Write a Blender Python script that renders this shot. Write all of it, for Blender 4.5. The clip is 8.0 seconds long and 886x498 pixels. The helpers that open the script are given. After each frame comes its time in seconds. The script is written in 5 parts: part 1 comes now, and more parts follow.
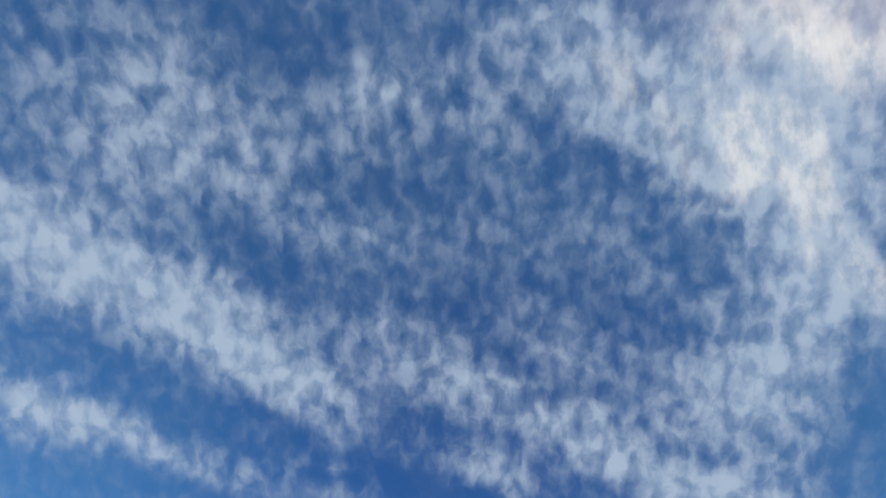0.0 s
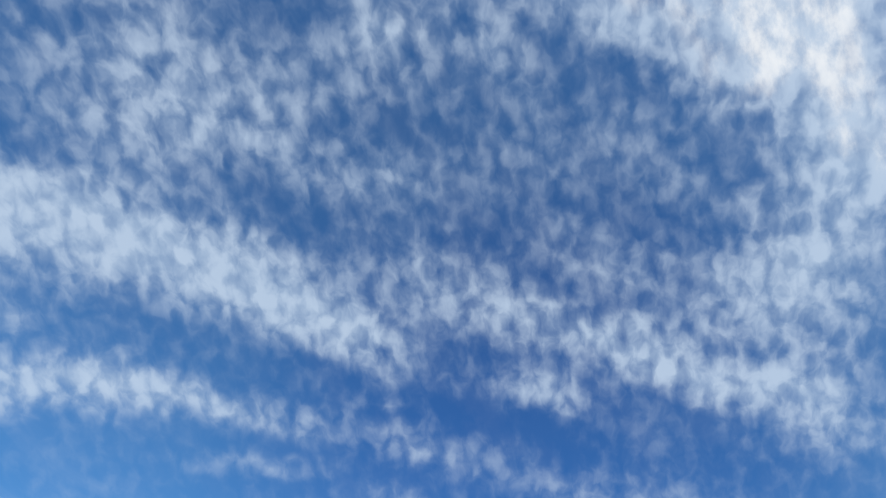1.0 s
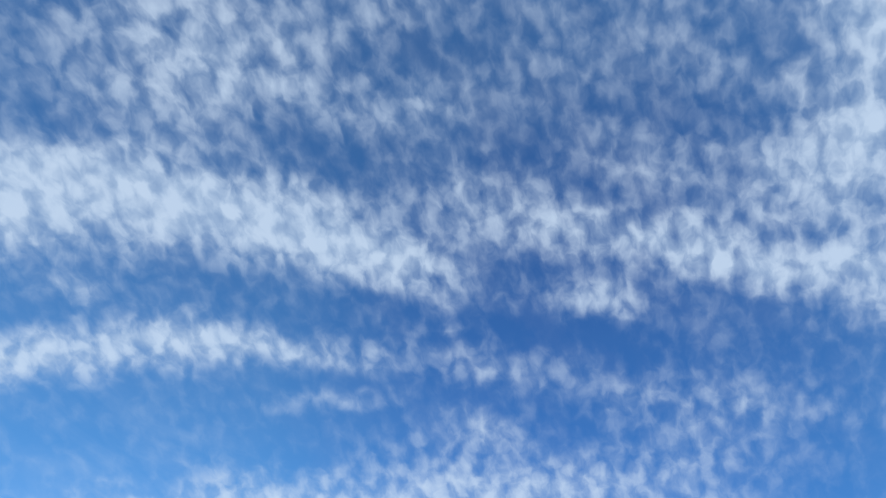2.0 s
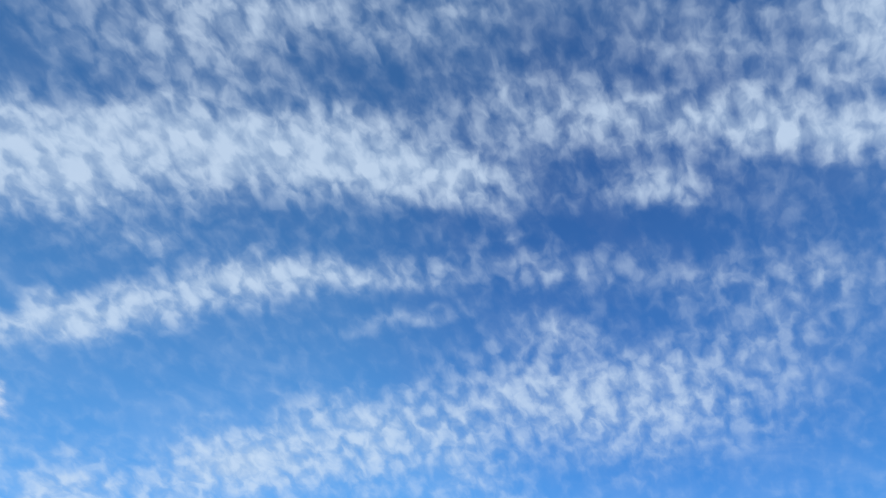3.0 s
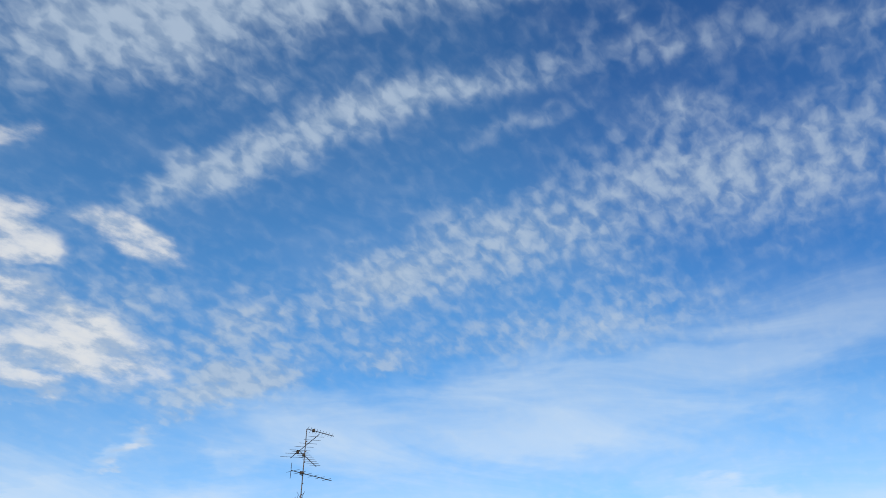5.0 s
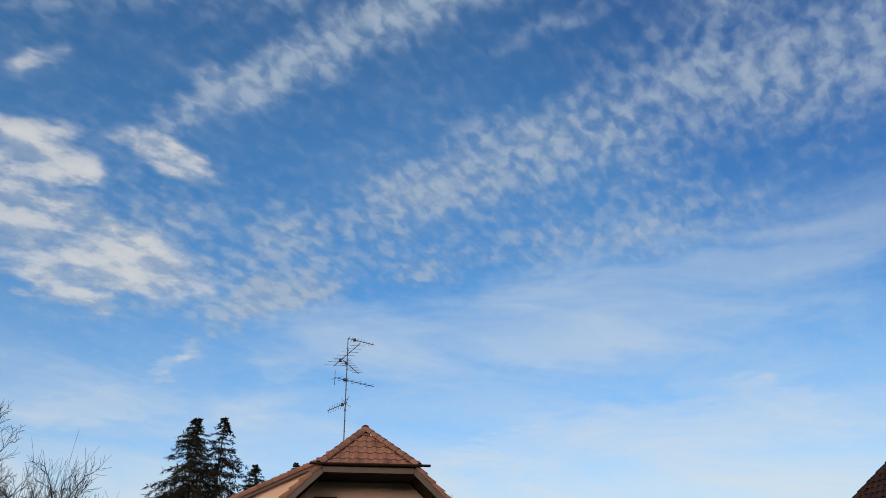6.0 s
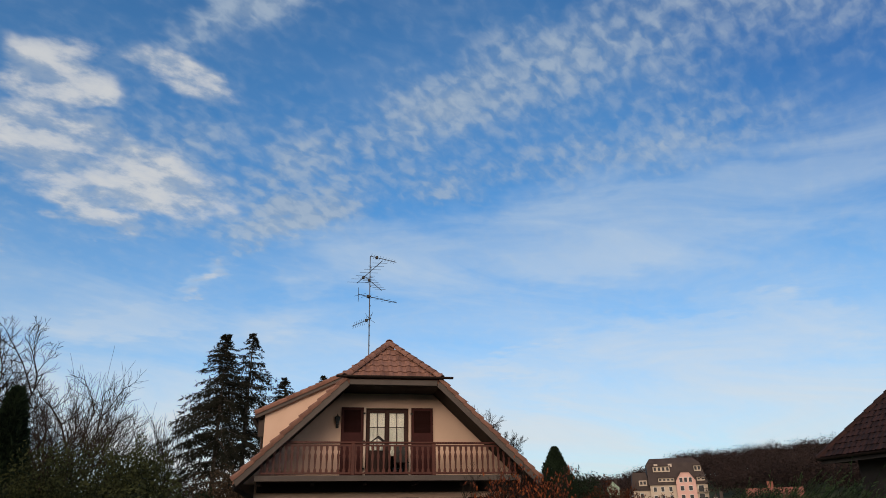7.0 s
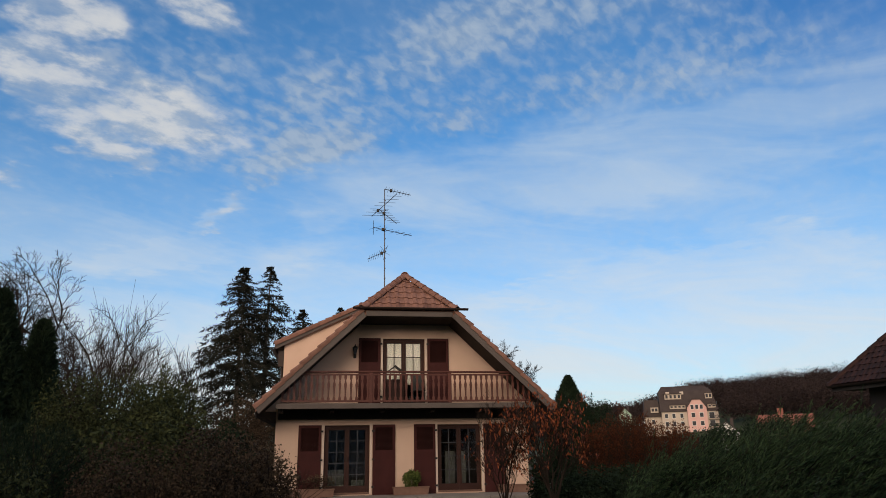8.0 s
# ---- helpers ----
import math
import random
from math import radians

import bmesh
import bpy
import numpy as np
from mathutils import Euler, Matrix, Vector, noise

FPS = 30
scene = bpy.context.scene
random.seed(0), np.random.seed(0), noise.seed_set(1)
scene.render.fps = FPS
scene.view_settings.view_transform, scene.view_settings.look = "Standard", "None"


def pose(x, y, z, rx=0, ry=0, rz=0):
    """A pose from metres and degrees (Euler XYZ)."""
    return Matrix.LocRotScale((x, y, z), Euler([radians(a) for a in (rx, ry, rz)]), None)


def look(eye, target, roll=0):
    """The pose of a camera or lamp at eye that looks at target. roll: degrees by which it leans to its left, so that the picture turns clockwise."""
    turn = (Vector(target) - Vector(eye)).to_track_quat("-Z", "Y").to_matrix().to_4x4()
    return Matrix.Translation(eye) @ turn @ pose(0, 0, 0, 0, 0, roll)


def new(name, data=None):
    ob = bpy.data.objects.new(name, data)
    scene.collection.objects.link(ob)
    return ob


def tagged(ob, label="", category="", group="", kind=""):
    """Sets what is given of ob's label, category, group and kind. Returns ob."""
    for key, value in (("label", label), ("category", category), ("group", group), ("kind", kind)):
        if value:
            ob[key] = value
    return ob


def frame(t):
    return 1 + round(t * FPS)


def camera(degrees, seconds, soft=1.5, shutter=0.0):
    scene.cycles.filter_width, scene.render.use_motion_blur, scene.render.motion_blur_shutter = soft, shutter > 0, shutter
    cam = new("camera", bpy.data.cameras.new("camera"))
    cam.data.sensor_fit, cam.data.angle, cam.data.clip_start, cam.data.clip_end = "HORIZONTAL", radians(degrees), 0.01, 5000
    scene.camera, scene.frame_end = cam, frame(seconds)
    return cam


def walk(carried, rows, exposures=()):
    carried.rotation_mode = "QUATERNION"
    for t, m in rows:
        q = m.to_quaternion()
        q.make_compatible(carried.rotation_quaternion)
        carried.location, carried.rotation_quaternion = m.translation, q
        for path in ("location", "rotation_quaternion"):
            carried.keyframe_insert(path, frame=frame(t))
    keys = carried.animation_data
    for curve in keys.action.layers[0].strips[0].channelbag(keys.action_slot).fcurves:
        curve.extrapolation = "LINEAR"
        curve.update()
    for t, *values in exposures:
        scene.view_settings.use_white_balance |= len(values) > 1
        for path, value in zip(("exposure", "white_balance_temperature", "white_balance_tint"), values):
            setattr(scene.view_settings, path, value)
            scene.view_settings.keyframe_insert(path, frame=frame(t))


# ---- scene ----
EYE = 1.6
cam = camera(65.23, 8.0, soft=0.9)
walk(cam, [
    (0.0, pose(0, 0, EYE, 160.10, 0.55, -43.85)),
    (0.5, pose(0, 0, EYE, 157.43, 0.82, -40.20)),
    (1.0, pose(0, 0, EYE, 154.68, 1.10, -36.21)),
    (1.5, pose(0, 0, EYE, 151.83, 1.33, -32.04)),
    (2.8, pose(0, 0, EYE, 143.07, 1.53, -21.10)),
    (3.0, pose(0, 0, EYE, 141.61, 1.63, -19.36)),
    (3.5, pose(0, 0, EYE, 137.88, 1.69, -15.32)),
    (4.0, pose(0, 0, EYE, 134.06, 1.64, -11.62)),
    (4.5, pose(0, 0, EYE, 130.04, 1.52, -8.50)),
    (4.7, pose(0, 0, EYE, 128.38, 1.42, -7.40)),
    (5.8, pose(0, 0, EYE, 120.28, 1.13, -3.34)),
    (6.0, pose(0, 0, EYE, 118.76, 1.12, -2.81)),
    (6.5, pose(0, 0, EYE, 115.15, 1.04, -1.79)),
    (7.0, pose(0, 0, EYE, 111.96, 0.96, -0.99)),
    (7.5, pose(0, 0, EYE, 109.15, 0.94, -0.27)),
    (8.0, pose(0, 0, EYE, 106.41, 0.95, 0.28)),
], exposures=[(0.0, -0.30), (0.5, -0.17), (1.0, -0.02), (1.6, 0.12), (3.2, 0.09), (4.0, 0.0), (4.5, -0.14), (5.8, -0.54), (6.5, -0.62), (8.0, -0.57)])

# ---- world: sky and cloud layer ----
SUN_AZ, SUN_EL = 194.0, 15.0
SKY_TINT = (0.100, 0.200, 0.257)
world = bpy.data.worlds.new("sky")
scene.world = world
world.use_nodes = True
WN, WL = world.node_tree.nodes, world.node_tree.links
WN.clear()


def wnode(kind):
    return WN.new(kind)


def wmath(op, a, b=0.0, c=0.0, clamp=False):
    n = wnode("ShaderNodeMath")
    n.operation, n.use_clamp = op, clamp
    for i, v in enumerate((a, b, c)):
        if isinstance(v, (int, float)):
            n.inputs[i].default_value = v
        else:
            WL.new(v, n.inputs[i])
    return n.outputs[0]


def wsmooth(v, lo, hi, to_lo=0.0, to_hi=1.0):
    n = wnode("ShaderNodeMapRange")
    n.interpolation_type = "SMOOTHSTEP"
    WL.new(v, n.inputs[0])
    for i, x in enumerate((lo, hi, to_lo, to_hi)):
        n.inputs[i + 1].default_value = x
    return n.outputs[0]


def wmix(f, a, b, blend="MIX"):
    n = wnode("ShaderNodeMix")
    n.data_type, n.blend_type = "RGBA", blend
    for i, v in ((0, f), (6, a), (7, b)):
        if isinstance(v, (int, float)):
            n.inputs[i].default_value = v
        elif isinstance(v, tuple):
            n.inputs[i].default_value = (*v, 1)
        else:
            WL.new(v, n.inputs[i])
    return n.outputs[2]


def wnoise(vec, scale, detail=4.0, rough=0.55, distortion=0.0):
    n = wnode("ShaderNodeTexNoise")
    n.noise_dimensions = "2D"
    WL.new(vec, n.inputs["Vector"])
    n.inputs["Scale"].default_value, n.inputs["Detail"].default_value = scale, detail
    n.inputs["Roughness"].default_value, n.inputs["Distortion"].default_value = rough, distortion
    return n.outputs[0]


def wmap(vec, x=0.0, y=0.0, sx=1.0, sy=1.0, turn=0.0):
    n = wnode("ShaderNodeMapping")
    n.vector_type = "TEXTURE"
    WL.new(vec, n.inputs[0])
    n.inputs[1].default_value, n.inputs[2].default_value = (x, y, 0), (0, 0, radians(turn))
    n.inputs[3].default_value = (sx, sy, 1)
    return n.outputs[0]


toward = wnode("ShaderNodeTexCoord").outputs["Generated"]
split = wnode("ShaderNodeSeparateXYZ")
WL.new(toward, split.inputs[0])
up = wmath("MAXIMUM", split.outputs[2], 0.03)
# the cloud layer lies flat overhead; the dome map serves for the outlines of the banks
join = wnode("ShaderNodeCombineXYZ")
WL.new(wmath("DIVIDE", split.outputs[0], up), join.inputs[0])
WL.new(wmath("DIVIDE", split.outputs[1], up), join.inputs[1])
LAYER = join.outputs[0]
join = wnode("ShaderNodeCombineXYZ")
low = wmath("ADD", wmath("MAXIMUM", split.outputs[2], 0.0), 1.0)
WL.new(wmath("DIVIDE", split.outputs[0], low), join.inputs[0])
WL.new(wmath("DIVIDE", split.outputs[1], low), join.inputs[1])
DOME = join.outputs[0]
# between the two: flat clouds with some thickness of their own
join = wnode("ShaderNodeCombineXYZ")
deep = wmath("ADD", wmath("MAXIMUM", split.outputs[2], 0.0), 0.45)
WL.new(wmath("DIVIDE", split.outputs[0], deep), join.inputs[0])
WL.new(wmath("DIVIDE", split.outputs[1], deep), join.inputs[1])
THICK = join.outputs[0]
# ragged edges: the outlines are pushed about by noise
warp = wnode("ShaderNodeTexNoise")
warp.noise_dimensions = "2D"
WL.new(LAYER, warp.inputs["Vector"])
warp.inputs["Scale"].default_value, warp.inputs["Detail"].default_value = 6.0, 3.0
shift = wnode("ShaderNodeVectorMath")
shift.operation = "MULTIPLY_ADD"
WL.new(warp.outputs[1], shift.inputs[0])
shift.inputs[1].default_value, shift.inputs[2].default_value = (0.04, 0.04, 0), (-0.02, -0.02, 0)
moved = wnode("ShaderNodeVectorMath")
moved.operation = "ADD"
WL.new(DOME, moved.inputs[0])
WL.new(shift.outputs[0], moved.inputs[1])
RAGGED = moved.outputs[0]

RIPPLES, PUFFS, VEIL = [], [], []


def bank(kind, x, y, along, across, turn, amount):
    spot = wmap(RAGGED, x, y, along, across, turn)
    g = wnode("ShaderNodeTexGradient")
    g.gradient_type = "SPHERICAL"
    WL.new(spot, g.inputs[0])
    last = kind[-1] if kind else 0.0
    kind.append(wmath("MULTIPLY_ADD", g.outputs[1], amount, last))


bank(RIPPLES, 0.194, -0.145, 0.113, 0.078, -37, 1.10)
bank(RIPPLES, 0.238, -0.086, 0.133, 0.068, -30, 0.95)
bank(RIPPLES, 0.328, -0.059, 0.078, 0.054, -17, 0.70)
bank(RIPPLES, 0.244, -0.076, 0.128, 0.077, -12, 0.50)
bank(RIPPLES, 0.313, -0.053, 0.059, 0.042, -17, 0.60)
bank(RIPPLES, 0.139, -0.027, 0.061, 0.032, -22, 0.60)
bank(RIPPLES, -0.139, 0.184, 0.098, 0.069, -34, 0.50)
bank(RIPPLES, -0.052, 0.162, 0.114, 0.074, -29, 0.45)
bank(RIPPLES, 0.031, 0.074, 0.102, 0.053, -40, 0.40)
bank(RIPPLES, 0.076, -0.039, 0.109, 0.047, -36, 0.50)
bank(RIPPLES, 0.105, -0.072, 0.077, 0.041, -27, 0.40)
bank(RIPPLES, 0.099, 0.040, 0.048, 0.022, 10, 0.45)
bank(RIPPLES, 0.008, 0.072, 0.028, 0.022, 2, 0.50)
bank(RIPPLES, -0.074, 0.216, 0.127, 0.054, -28, 0.55)
bank(RIPPLES, 0.057, 0.169, 0.085, 0.037, -28, 0.45)
bank(RIPPLES, -0.051, 0.293, 0.139, 0.061, -16, 0.95)
bank(RIPPLES, -0.061, 0.306, 0.050, 0.030, -12, 0.40)
bank(RIPPLES, 0.102, 0.265, 0.124, 0.045, -6, 0.85)
bank(RIPPLES, 0.137, 0.196, 0.102, 0.038, -19, 0.55)
bank(RIPPLES, 0.212, 0.187, 0.114, 0.035, -25, 0.75)
bank(RIPPLES, 0.329, 0.140, 0.093, 0.035, -25, 0.80)
bank(RIPPLES, 0.413, 0.096, 0.085, 0.033, -24, 0.60)
bank(RIPPLES, 0.348, 0.022, 0.075, 0.061, -20, 0.80)
bank(RIPPLES, 0.268, 0.103, 0.116, 0.048, -23, 0.50)
bank(RIPPLES, 0.258, 0.216, 0.076, 0.027, -28, 0.55)
bank(RIPPLES, 0.229, 0.027, 0.065, 0.040, -10, 0.30)
bank(RIPPLES, -0.021, 0.391, 0.091, 0.030, -20, 0.75)
bank(RIPPLES, -0.131, 0.316, 0.136, 0.049, -11, 0.50)
bank(RIPPLES, 0.283, 0.161, 0.119, 0.025, -25, 0.35)
bank(RIPPLES, 0.272, 0.212, 0.054, 0.021, -24, 0.30)
bank(RIPPLES, 0.358, 0.188, 0.056, 0.025, -14, 0.12)
bank(RIPPLES, -0.121, 0.437, 0.132, 0.027, -17, 0.90)
bank(RIPPLES, 0.047, 0.373, 0.122, 0.026, -18, 0.60)
bank(RIPPLES, 0.224, 0.306, 0.144, 0.026, -23, 0.42)
bank(RIPPLES, 0.115, 0.387, 0.083, 0.013, -26, 0.50)
bank(RIPPLES, 0.178, 0.297, 0.067, 0.008, -24, 0.35)
bank(RIPPLES, -0.096, 0.375, 0.052, 0.019, -7, 0.40)
bank(RIPPLES, 0.118, 0.485, 0.135, 0.056, -26, 0.48)
bank(RIPPLES, 0.247, 0.401, 0.131, 0.057, -30, 0.50)
bank(RIPPLES, 0.368, 0.355, 0.130, 0.069, -40, 0.42)
bank(RIPPLES, 0.384, 0.259, 0.095, 0.067, -23, 0.34)
bank(RIPPLES, 0.234, 0.357, 0.057, 0.018, -16, 0.40)
bank(RIPPLES, -0.220, 0.329, 0.121, 0.055, -2, 0.60)
bank(RIPPLES, 0.009, 0.287, 0.199, 0.036, -9, 0.30)
bank(RIPPLES, 0.084, 0.358, 0.107, 0.023, -16, 0.35)
bank(RIPPLES, 0.015, 0.533, 0.071, 0.036, -15, 0.45)
bank(RIPPLES, 0.059, 0.598, 0.110, 0.027, -11, 0.35)
bank(RIPPLES, 0.252, 0.531, 0.136, 0.039, -19, 0.40)
bank(RIPPLES, -0.206, 0.544, 0.068, 0.032, 3, 0.40)
bank(RIPPLES, -0.128, 0.442, 0.114, 0.023, -14, 0.30)
bank(RIPPLES, -0.132, 0.633, 0.095, 0.032, -7, 1.10)
bank(RIPPLES, -0.136, 0.584, 0.064, 0.026, -12, 0.50)
bank(RIPPLES, -0.079, 0.565, 0.056, 0.020, -4, 0.40)
bank(RIPPLES, 0.016, 0.536, 0.099, 0.046, -21, 0.35)
bank(RIPPLES, 0.124, 0.489, 0.106, 0.050, -19, 0.25)
bank(RIPPLES, 0.173, 0.573, 0.117, 0.031, -18, 0.45)
bank(RIPPLES, 0.020, 0.614, 0.047, 0.018, 4, 0.50)
bank(RIPPLES, 0.221, 0.488, 0.064, 0.036, 9, 0.35)
bank(RIPPLES, 0.291, 0.415, 0.106, 0.062, -21, 0.25)
bank(RIPPLES, -0.278, 0.536, 0.164, 0.076, 37, 0.45)
bank(RIPPLES, -0.324, 0.574, 0.105, 0.039, 31, 0.35)
bank(RIPPLES, -0.158, 0.327, 0.154, 0.062, -2, 0.35)
bank(RIPPLES, 0.024, 0.288, 0.219, 0.041, -7, 0.35)
bank(RIPPLES, -0.239, 0.589, 0.098, 0.051, 37, 0.40)
bank(RIPPLES, -0.133, 0.619, 0.105, 0.031, 20, 0.40)
bank(RIPPLES, 0.252, 0.414, 0.149, 0.068, -17, 0.25)
bank(RIPPLES, 0.361, 0.354, 0.105, 0.062, -41, 0.22)
bank(RIPPLES, 0.154, 0.547, 0.265, 0.046, -13, 0.20)
bank(RIPPLES, 0.072, 0.544, 0.213, 0.074, -14, 0.15)
bank(RIPPLES, -0.114, 0.573, 0.146, 0.061, 19, 0.25)
bank(RIPPLES, 0.138, 0.085, 0.117, 0.051, -55, 0.20)
bank(RIPPLES, 0.333, 0.022, 0.095, 0.060, -56, 0.35)
bank(RIPPLES, 0.404, 0.212, 0.153, 0.032, -32, 0.30)
bank(RIPPLES, -0.027, 0.361, 0.134, 0.037, -22, 0.20)
bank(RIPPLES, 0.089, -0.011, 0.120, 0.053, -43, 0.25)
bank(RIPPLES, 0.395, 0.084, 0.134, 0.067, -36, 0.30)
bank(RIPPLES, 0.241, 0.038, 0.158, 0.063, -28, 0.12)
bank(RIPPLES, 0.107, 0.500, 0.166, 0.052, -16, 0.25)
bank(PUFFS, 0.191, -0.147, 0.093, 0.055, -40, 0.70)
bank(PUFFS, 0.240, -0.094, 0.101, 0.053, -33, 0.60)
bank(PUFFS, 0.342, -0.070, 0.041, 0.034, -21, 0.40)
bank(PUFFS, 0.241, -0.080, 0.067, 0.041, -27, 0.50)
bank(PUFFS, 0.307, -0.068, 0.047, 0.037, -18, 0.55)
bank(PUFFS, 0.140, -0.088, 0.052, 0.032, -20, 0.25)
bank(PUFFS, -0.204, 0.495, 0.055, 0.024, 34, 1.10)
bank(PUFFS, -0.289, 0.454, 0.058, 0.022, 8, 0.75)
bank(PUFFS, -0.299, 0.480, 0.057, 0.022, 24, 0.85)
bank(PUFFS, -0.315, 0.523, 0.071, 0.038, 38, 0.85)
bank(PUFFS, -0.257, 0.577, 0.099, 0.038, 33, 1.00)
bank(PUFFS, -0.308, 0.592, 0.061, 0.017, 34, 0.80)
bank(PUFFS, -0.277, 0.398, 0.030, 0.015, -2, 0.60)
bank(PUFFS, -0.282, 0.526, 0.018, 0.015, 35, 0.40)
bank(PUFFS, -0.231, 0.679, 0.051, 0.014, -24, 0.60)
bank(PUFFS, -0.243, 0.581, 0.081, 0.034, 37, 0.25)
bank(VEIL, 0.134, 0.649, 0.219, 0.055, -23, 0.30)
bank(VEIL, 0.342, 0.545, 0.149, 0.092, -34, 0.16)
bank(VEIL, 0.198, 0.675, 0.207, 0.090, -15, 0.12)
bank(VEIL, 0.363, 0.555, 0.057, 0.039, -13, 0.15)
bank(VEIL, -0.071, 0.690, 0.135, 0.060, 12, 0.35)
bank(VEIL, -0.132, 0.706, 0.037, 0.015, 11, 0.40)
bank(VEIL, -0.284, 0.703, 0.231, 0.054, 14, 0.35)
bank(VEIL, -0.291, 0.813, 0.313, 0.102, 15, 0.30)
bank(VEIL, 0.245, 0.881, 0.379, 0.080, -14, 0.60)
bank(VEIL, 0.188, 0.777, 0.196, 0.049, -19, 0.40)
bank(VEIL, 0.346, 0.716, 0.165, 0.054, -17, 0.50)
bank(VEIL, 0.324, 0.793, 0.255, 0.091, -21, 0.75)
bank(VEIL, 0.410, 0.766, 0.094, 0.017, -29, 0.70)
bank(VEIL, 0.174, 0.689, 0.148, 0.046, -20, 0.25)
bank(VEIL, 0.380, 0.670, 0.082, 0.018, -9, 0.35)
bank(VEIL, -0.024, 0.667, 0.123, 0.045, -2, 0.35)
bank(VEIL, 0.390, 0.645, 0.114, 0.041, -47, 0.20)
bank(VEIL, 0.258, 0.620, 0.335, 0.053, -19, 0.30)
bank(VEIL, 0.403, 0.499, 0.124, 0.054, -42, 0.28)
bank(VEIL, 0.389, 0.447, 0.182, 0.047, -33, 0.25)
bank(VEIL, 0.132, 0.790, 0.128, 0.018, -12, 0.50)
bank(VEIL, 0.278, 0.743, 0.073, 0.017, -25, 0.50)
bank(VEIL, -0.314, 0.706, 0.114, 0.019, 11, 0.40)
bank(VEIL, -0.153, 0.737, 0.088, 0.024, -5, 0.40)
bank(VEIL, 0.321, 0.780, 0.220, 0.041, -8, 0.40)
bank(VEIL, 0.332, 0.821, 0.289, 0.125, -31, 0.40)
bank(VEIL, 0.096, 0.654, 0.190, 0.073, -16, 0.15)
bank(VEIL, 0.252, 0.586, 0.171, 0.082, -25, 0.18)
bank(VEIL, 0.328, 0.556, 0.110, 0.057, -20, 0.13)
bank(VEIL, 0.212, 0.665, 0.056, 0.018, -6, 0.10)
bank(VEIL, 0.164, 0.771, 0.129, 0.039, -21, 0.19)
bank(VEIL, 0.308, 0.756, 0.174, 0.058, -21, 0.19)
bank(VEIL, -0.102, 0.696, 0.102, 0.037, -9, 0.10)
bank(VEIL, -0.231, 0.677, 0.041, 0.017, -21, 0.19)
bank(VEIL, -0.311, 0.687, 0.129, 0.036, 18, 0.10)
bank(VEIL, 0.146, 0.622, 0.205, 0.043, -17, 0.13)
bank(VEIL, 0.395, 0.548, 0.105, 0.046, -18, 0.17)
bank(PUFFS, -0.333, 0.510, 0.051, 0.029, 33, 0.70)
bank(PUFFS, -0.331, 0.555, 0.067, 0.030, 35, 0.60)
bank(PUFFS, -0.311, 0.476, 0.055, 0.018, 26, 0.55)
bank(PUFFS, -0.207, 0.492, 0.045, 0.020, 32, 0.50)
bank(PUFFS, -0.302, 0.599, 0.045, 0.015, 34, 0.50)
bank(PUFFS, -0.396, 0.584, 0.031, 0.016, 39, 0.45)
bank(PUFFS, -0.299, 0.471, 0.048, 0.021, 30, 0.40)
bank(RIPPLES, -0.148, 0.637, 0.082, 0.023, -10, 0.55)
bank(RIPPLES, -0.079, 0.596, 0.107, 0.033, 7, 0.30)
bank(RIPPLES, -0.016, 0.550, 0.078, 0.046, -11, 0.25)
bank(RIPPLES, 0.364, 0.057, 0.073, 0.062, -26, 0.30)
bank(RIPPLES, 0.425, 0.119, 0.064, 0.046, -31, 0.30)
bank(RIPPLES, -0.188, 0.325, 0.096, 0.044, -13, 0.30)
bank(RIPPLES, -0.218, 0.479, 0.076, 0.033, -3, 0.22)
bank(RIPPLES, -0.106, 0.550, 0.035, 0.020, 2, 0.20)
bank(RIPPLES, -0.027, 0.350, 0.075, 0.043, -20, -0.18)
bank(RIPPLES, 0.117, 0.375, 0.123, 0.028, -33, -0.15)
bank(RIPPLES, -0.045, 0.103, 0.075, 0.046, -42, -0.12)
bank(RIPPLES, 0.334, -0.021, 0.071, 0.052, -38, 0.25)
bank(RIPPLES, 0.368, 0.101, 0.116, 0.046, -37, 0.22)
bank(PUFFS, 0.145, -0.056, 0.081, 0.033, -21, 0.35)
bank(RIPPLES, 0.220, 0.265, 0.140, 0.033, -18, -0.20)
bank(PUFFS, -0.289, 0.544, 0.078, 0.030, 37, 0.50)
bank(VEIL, -0.231, 0.677, 0.039, 0.013, -23, 0.45)

# grain of the small cloudlets: round cells, drawn out a little along one direction
stretched = wmap(THICK, 0.37, 0.21, 1.4, 1.0, 46)
bent = wnode("ShaderNodeTexNoise")
bent.noise_dimensions = "2D"
WL.new(stretched, bent.inputs["Vector"])
bent.inputs["Scale"].default_value, bent.inputs["Detail"].default_value = 45.0, 3.0
push = wnode("ShaderNodeVectorMath")
push.operation = "MULTIPLY_ADD"
WL.new(bent.outputs[1], push.inputs[0])
push.inputs[1].default_value = (0.014, 0.014, 0)
WL.new(stretched, push.inputs[2])
cells = wnode("ShaderNodeTexVoronoi")
cells.voronoi_dimensions, cells.feature = "2D", "SMOOTH_F1"
WL.new(push.outputs[0], cells.inputs["Vector"])
cells.inputs["Scale"].default_value, cells.inputs["Smoothness"].default_value = 50.0, 0.9
grain = wnoise(push.outputs[0], 52.0, 3.0, 0.48, 0.0)
coarse = wnoise(LAYER, 6.0, 3.0, 0.5)
rolls = wmap(THICK, 0.0, 0.0, 1.7, 1.0, 32)
fluff = wnoise(rolls, 17.0, 7.0, 0.58, 0.0)
above = wmap(wmap(THICK, -0.010, 0.020), 0.0, 0.0, 1.7, 1.0, 32)
